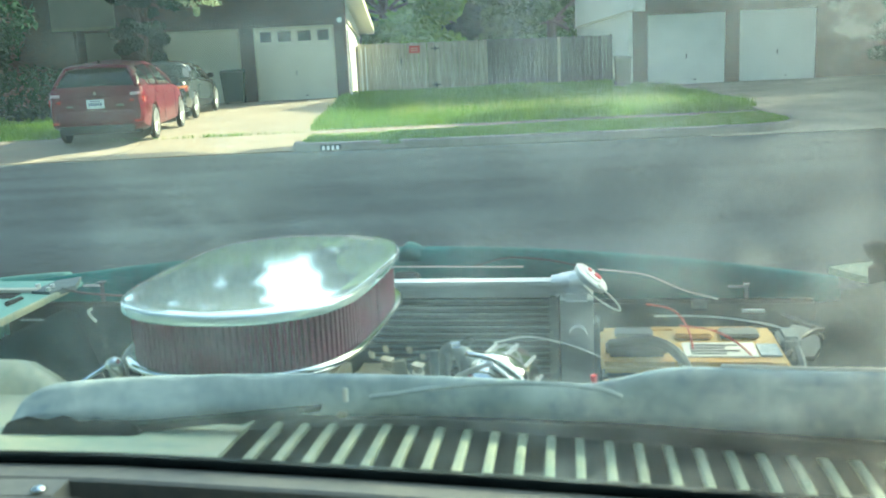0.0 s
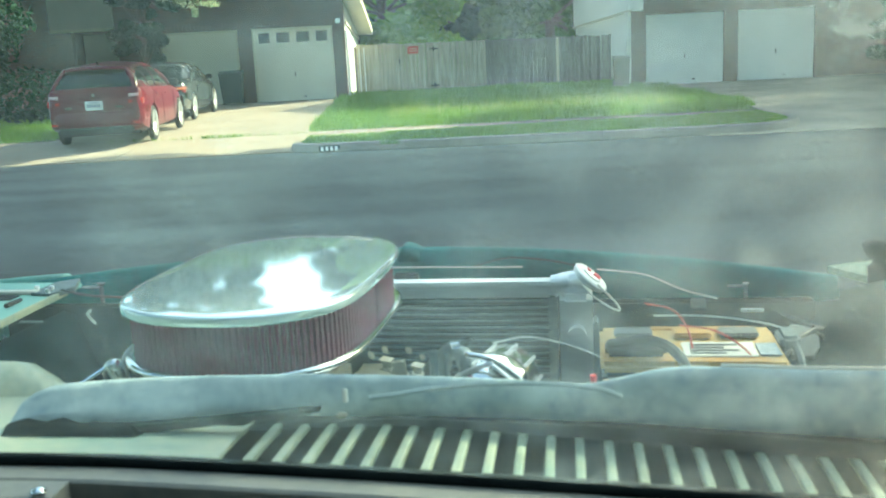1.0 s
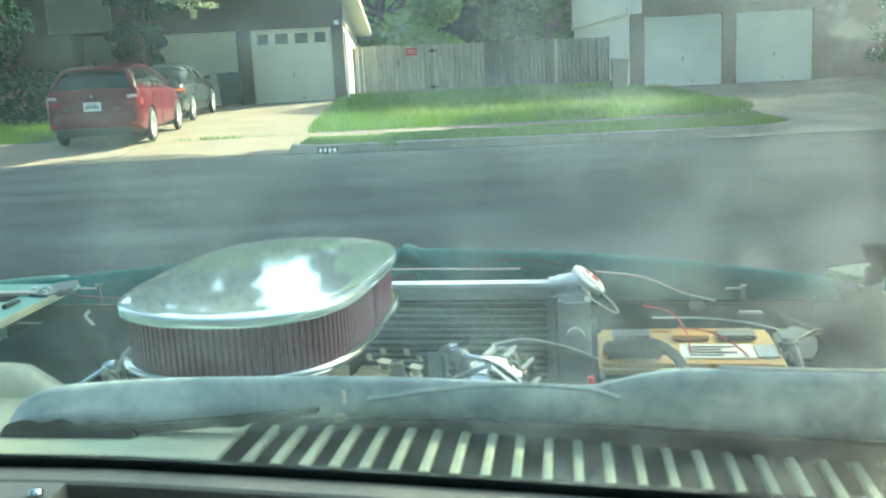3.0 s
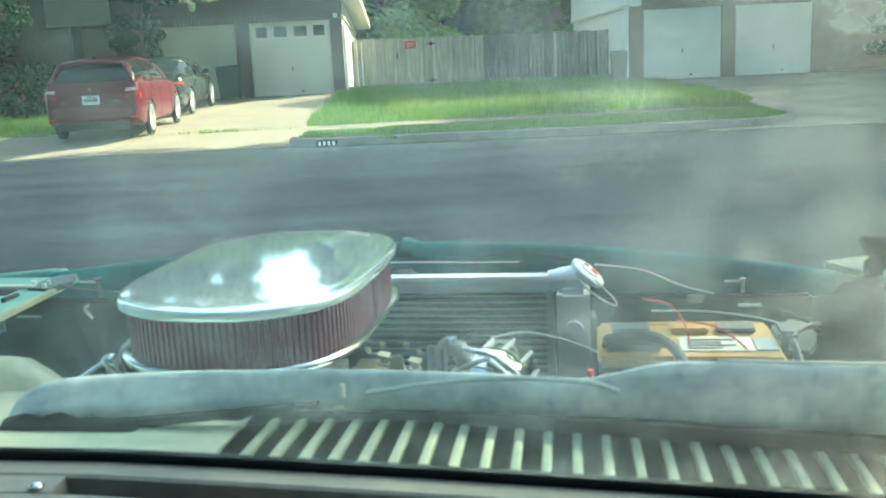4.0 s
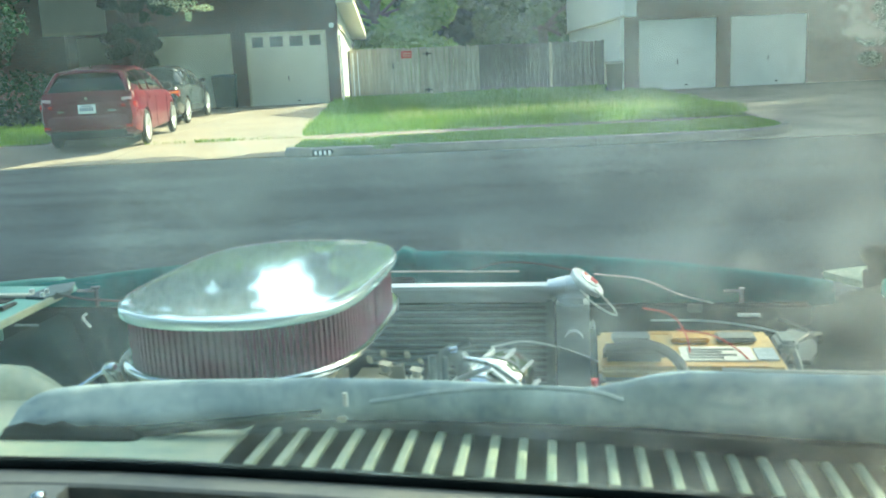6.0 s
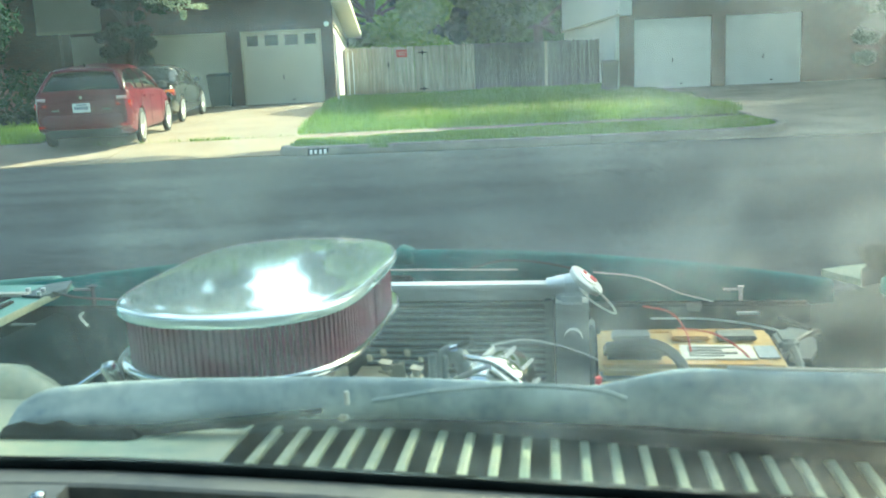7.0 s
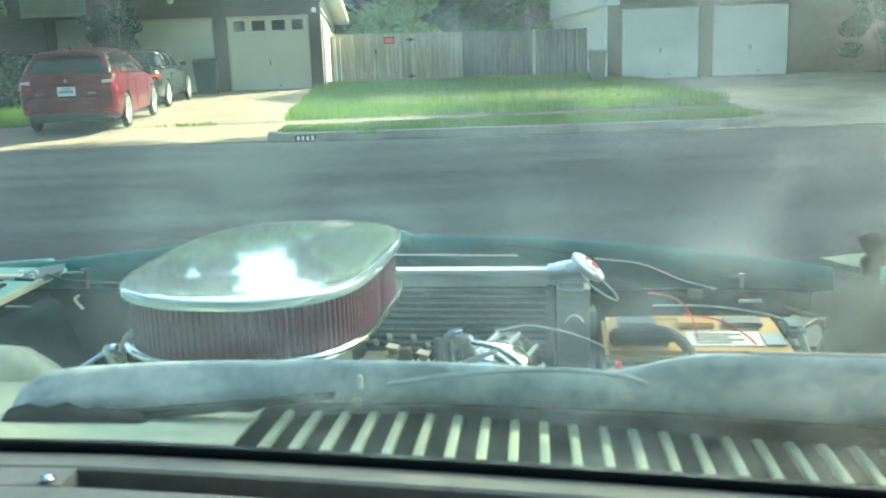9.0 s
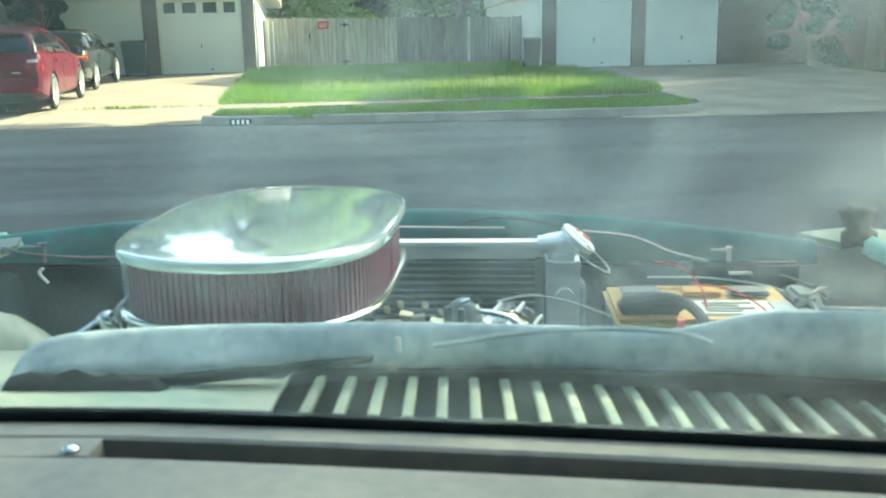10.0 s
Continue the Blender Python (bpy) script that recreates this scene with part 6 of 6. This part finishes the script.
def leaves(name, rngl, clumps, size, material, per):
    """Leaf quads scattered in shells of ellipsoid clumps (x, y, z, rx, ry, rz)."""
    vs = []
    for cx, cy, cz, rx, ry, rz in clumps:
        n = per
        d = rngl.normal(size=(n, 3))
        d /= np.linalg.norm(d, axis=1)[:, None]
        rad = rngl.uniform(0.45, 1.05, (n, 1)) ** 0.6
        c = d * rad * np.array([rx, ry, rz]) + np.array([cx, cy, cz])
        u = rngl.normal(size=(n, 3))
        u /= np.linalg.norm(u, axis=1)[:, None]
        w = np.cross(u, d + rngl.normal(size=(n, 3)) * 0.6)
        w /= np.linalg.norm(w, axis=1)[:, None] + 1e-9
        s = size * rngl.uniform(0.6, 1.3, (n, 1))
        vs.append(np.stack([c - u * s, c - w * s * .45, c + u * s, c + w * s * .45], 1).reshape(-1, 3))
    p = np.concatenate(vs)
    me = bpy.data.meshes.new(name)
    me.from_pydata(p.tolist(), [], np.arange(len(p)).reshape(-1, 4).tolist())
    me.materials.append(material)
    return me


def tree(seed, x, y, h, spread, low, size, per, n_clump, material, label, r=0.2, category="tree", group="", ey=1.0, off=(0, 0)):
    """Tapered trunk, limbs that reach each clump, and an uneven crown of leaves."""
    rl = np.random.default_rng(seed)
    t = thing("shrub" if category == "shrub" else "tree", pose(x, y, 0), label, category, group)
    bm = bmesh.new()
    bend = rl.uniform(-0.3, 0.3, 2)
    trunk = curve([(0, 0, -0.1), (bend[0] * .4, bend[1] * .4, h * .3), (bend[0], bend[1], h * .6), (bend[0] * 1.3, bend[1] * 1.3, h * .85)], 12)
    add_tube(bm, trunk, [r * (1.25 - i / len(trunk)) for i in range(len(trunk))], 9)
    clumps = []
    for k in range(n_clump):
        a = 2.4 * k + rl.uniform(-0.4, 0.4)
        f = (k + 0.5) / n_clump
        cz = low + (h - low) * f
        reach = spread * math.sin(math.pi * min(0.95, 0.25 + 0.72 * f)) * rl.uniform(0.55, 1.0)
        c = (off[0] + math.cos(a) * reach, off[1] + math.sin(a) * reach * ey, cz + rl.uniform(-0.3, 0.3))
        s = min(4.8, spread) * rl.uniform(0.28, 0.45)
        clumps.append((*c, s, s, s * rl.uniform(0.55, 0.8)))
        i = min(len(trunk) - 2, int(len(trunk) * max(0.25, min(0.9, cz / h - 0.15))))
        p0 = trunk[i]
        mid = p0.lerp(Vector(c), 0.5) + Vector((0, 0, 0.12 * reach))
        add_tube(bm, curve([p0, mid, Vector(c)], 6), [r * .42, r * .36, r * .3, r * .22, r * .16, r * .1, r * .06][:7], 5)
    part("trunk", bm, M["bark"], t)
    crown = new("crown", leaves("crown", rl, clumps, size, material, per))
    crown.parent = t
    return t


# trees out of sight that shade the street and the second drive
tree(11, 14.4, 19.8, 16.0, 8.0, 8.5, 0.19, 1300, 54, M["leaf"], "tall leafy street tree spreading over the road", 0.36, ey=0.5, off=(-7.3, 1.2))
tree(16, 13.6, 24.6, 11.5, 2.9, 6.8, 0.15, 1000, 22, M["leaf"], "leafy tree shading the edge of the lawn", 0.2, off=(-2.0, 0.0))
tree(15, 18.8, 18.6, 14.0, 4.6, 6.5, 0.16, 800, 24, M["leaf"], "tall leafy tree shading the road", 0.28)
tree(13, 21.5, 23.0, 14.0, 5.0, 4.0, 0.16, 900, 24, M["leaf"], "tall leafy tree beside the second drive", 0.28)
tree(12, 17.0, 23.5, 10.0, 4.8, 2.2, 0.16, 600, 24, M["leaf"], "leafy yard tree shading the second drive", 0.24)
tree(14, 18.2, 26.6, 10.5, 4.6, 2.8, 0.16, 650, 24, M["leaf"], "leafy yard tree before the second house", 0.24)
tree(86, 13.0, 8.5, 15.5, 5.2, 7.5, 0.17, 880, 34, M["leaf"], "tall leafy street tree shading the parked truck", 0.3, off=(-1.6, 1.1))
# unseen trees behind the truck, on its own side of the street, added to cut skylight
for k, (x, y, h, s) in enumerate(((-13, -7, 13, 5.0), (-5.5, -9, 14, 5.0), (2.5, -8, 13, 5.0), (10, -8, 14, 5.0), (-20, -4, 13, 5.0))):
    tree(80 + k, x, y, h, s, 1.5, 0.22, 500, 20, M["leaf_shade"], "unseen leafy tree added behind the parked truck to cut skylight", 0.26, "tree", "trees behind the truck")
# one more unseen tree, added to darken the red car's rear
tree(85, -9.5, 6.0, 13.0, 5.2, 4.8, 0.18, 700, 24, M["leaf_shade"], "unseen leafy tree added on the near side to cut skylight", 0.28)
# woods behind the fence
for k, (x, y, h, s, mt) in enumerate(((-1.9, 40, 12, 3.4, "leaf_light_sun"), (3.5, 52, 17, 5.5, "leaf"), (1.2, 49, 11, 4.0, "leaf_shade"), (8.0, 54, 15, 5.5, "leaf"), (-2.8, 55, 22, 4.2, "leaf_shade"), (5.2, 44, 9.5, 3.2, "leaf"), (-8, 53, 11.5, 5.0, "leaf_shade"), (-13.5, 52, 21, 5.0, "leaf_shade"), (-4.0, 51, 15, 3.4, "leaf_shade"), (0.5, 58, 19, 6, "leaf_shade"), (13, 57, 16, 6, "leaf_shade"), (-18, 50, 21, 6, "leaf_shade"), (20, 52, 17, 6, "leaf_shade"))):
    tree(30 + k, x, y, h, s, 0.6, 0.22, 1300, 26, M[mt], "dense green tree behind the fence" if mt != "leaf_light_sun" else "sunlit light green tree behind the house", 0.2, "tree", "woods behind the fence")
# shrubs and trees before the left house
tree(50, -12.6, 25.0, 9.5, 3.2, 0.7, 0.10, 1300, 26, M["leaf_shade"], "dense dark tree before the brick house", 0.16)
tree(51, -8.55, 29.3, 4.6, 0.72, 0.2, 0.075, 1100, 40, M["leaf_shade"], "dark climbing shrub between door and garage", 0.07, "shrub")
# crown above the view, added to shade the trees to its left
tree(54, -8.5, 29.35, 8.0, 2.4, 3.5, 0.10, 1000, 30, M["leaf_shade"], "unseen tree crown added over the garage edge for shade", 0.06, off=(0.2, -1.3))
tree(52, -15.5, 27.0, 7.5, 3.4, 0.4, 0.11, 1200, 20, M["leaf_shade"], "dark green yard tree", 0.18)
tree(53, 13.3, 27.6, 2.4, 1.0, 0.2, 0.07, 700, 12, M["leaf_shade"], "dark shrub at the house wall", 0.05, "shrub")
# leafy branch that hangs into the top of the view
br = thing("tree_branch", pose(0, 0, 0), "hanging branch with pale sunlit leaves", "branch")
bm = bmesh.new()
add_tube(bm, curve([(-9.5, 22.0, 5.2), (-7.6, 21.6, 4.2), (-6.2, 21.3, 3.2), (-5.0, 21.2, 2.65)], 12), [0.05 - 0.0035 * i for i in range(13)], 6)
part("limb", bm, M["bark"], br)
lm = leaves("foliage", np.random.default_rng(77), [(-5.0, 21.2, 2.62, 0.30, 0.3, 0.12), (-5.45, 21.25, 2.78, 0.35, 0.3, 0.16), (-4.6, 21.2, 2.56, 0.20, 0.25, 0.07), (-4.95, 21.2, 2.40, 0.07, 0.1, 0.10), (-6.1, 21.3, 3.15, 0.5, 0.4, 0.3)], 0.036, M["leaf_sun_pale"], 150)
# unseen foliage above the view, added to shade the drive and side lawn
high = leaves("foliage", np.random.default_rng(78), [(-5.9 + 0.30 * k, 20.2 + 0.6 * (k % 4), 4.0 + 0.4 * (k % 3), 0.85, 0.85, 0.6) for k in range(11)] + [(-6.2 + 0.6 * k, 24.2 + 0.8 * (k % 3), 4.3 + 0.3 * (k % 2), 0.8, 0.8, 0.5) for k in range(5)], 0.12, M["leaf"], 750)
hi = new("foliage", high)
hi.parent = br
fo = new("foliage", lm)
fo.parent = br
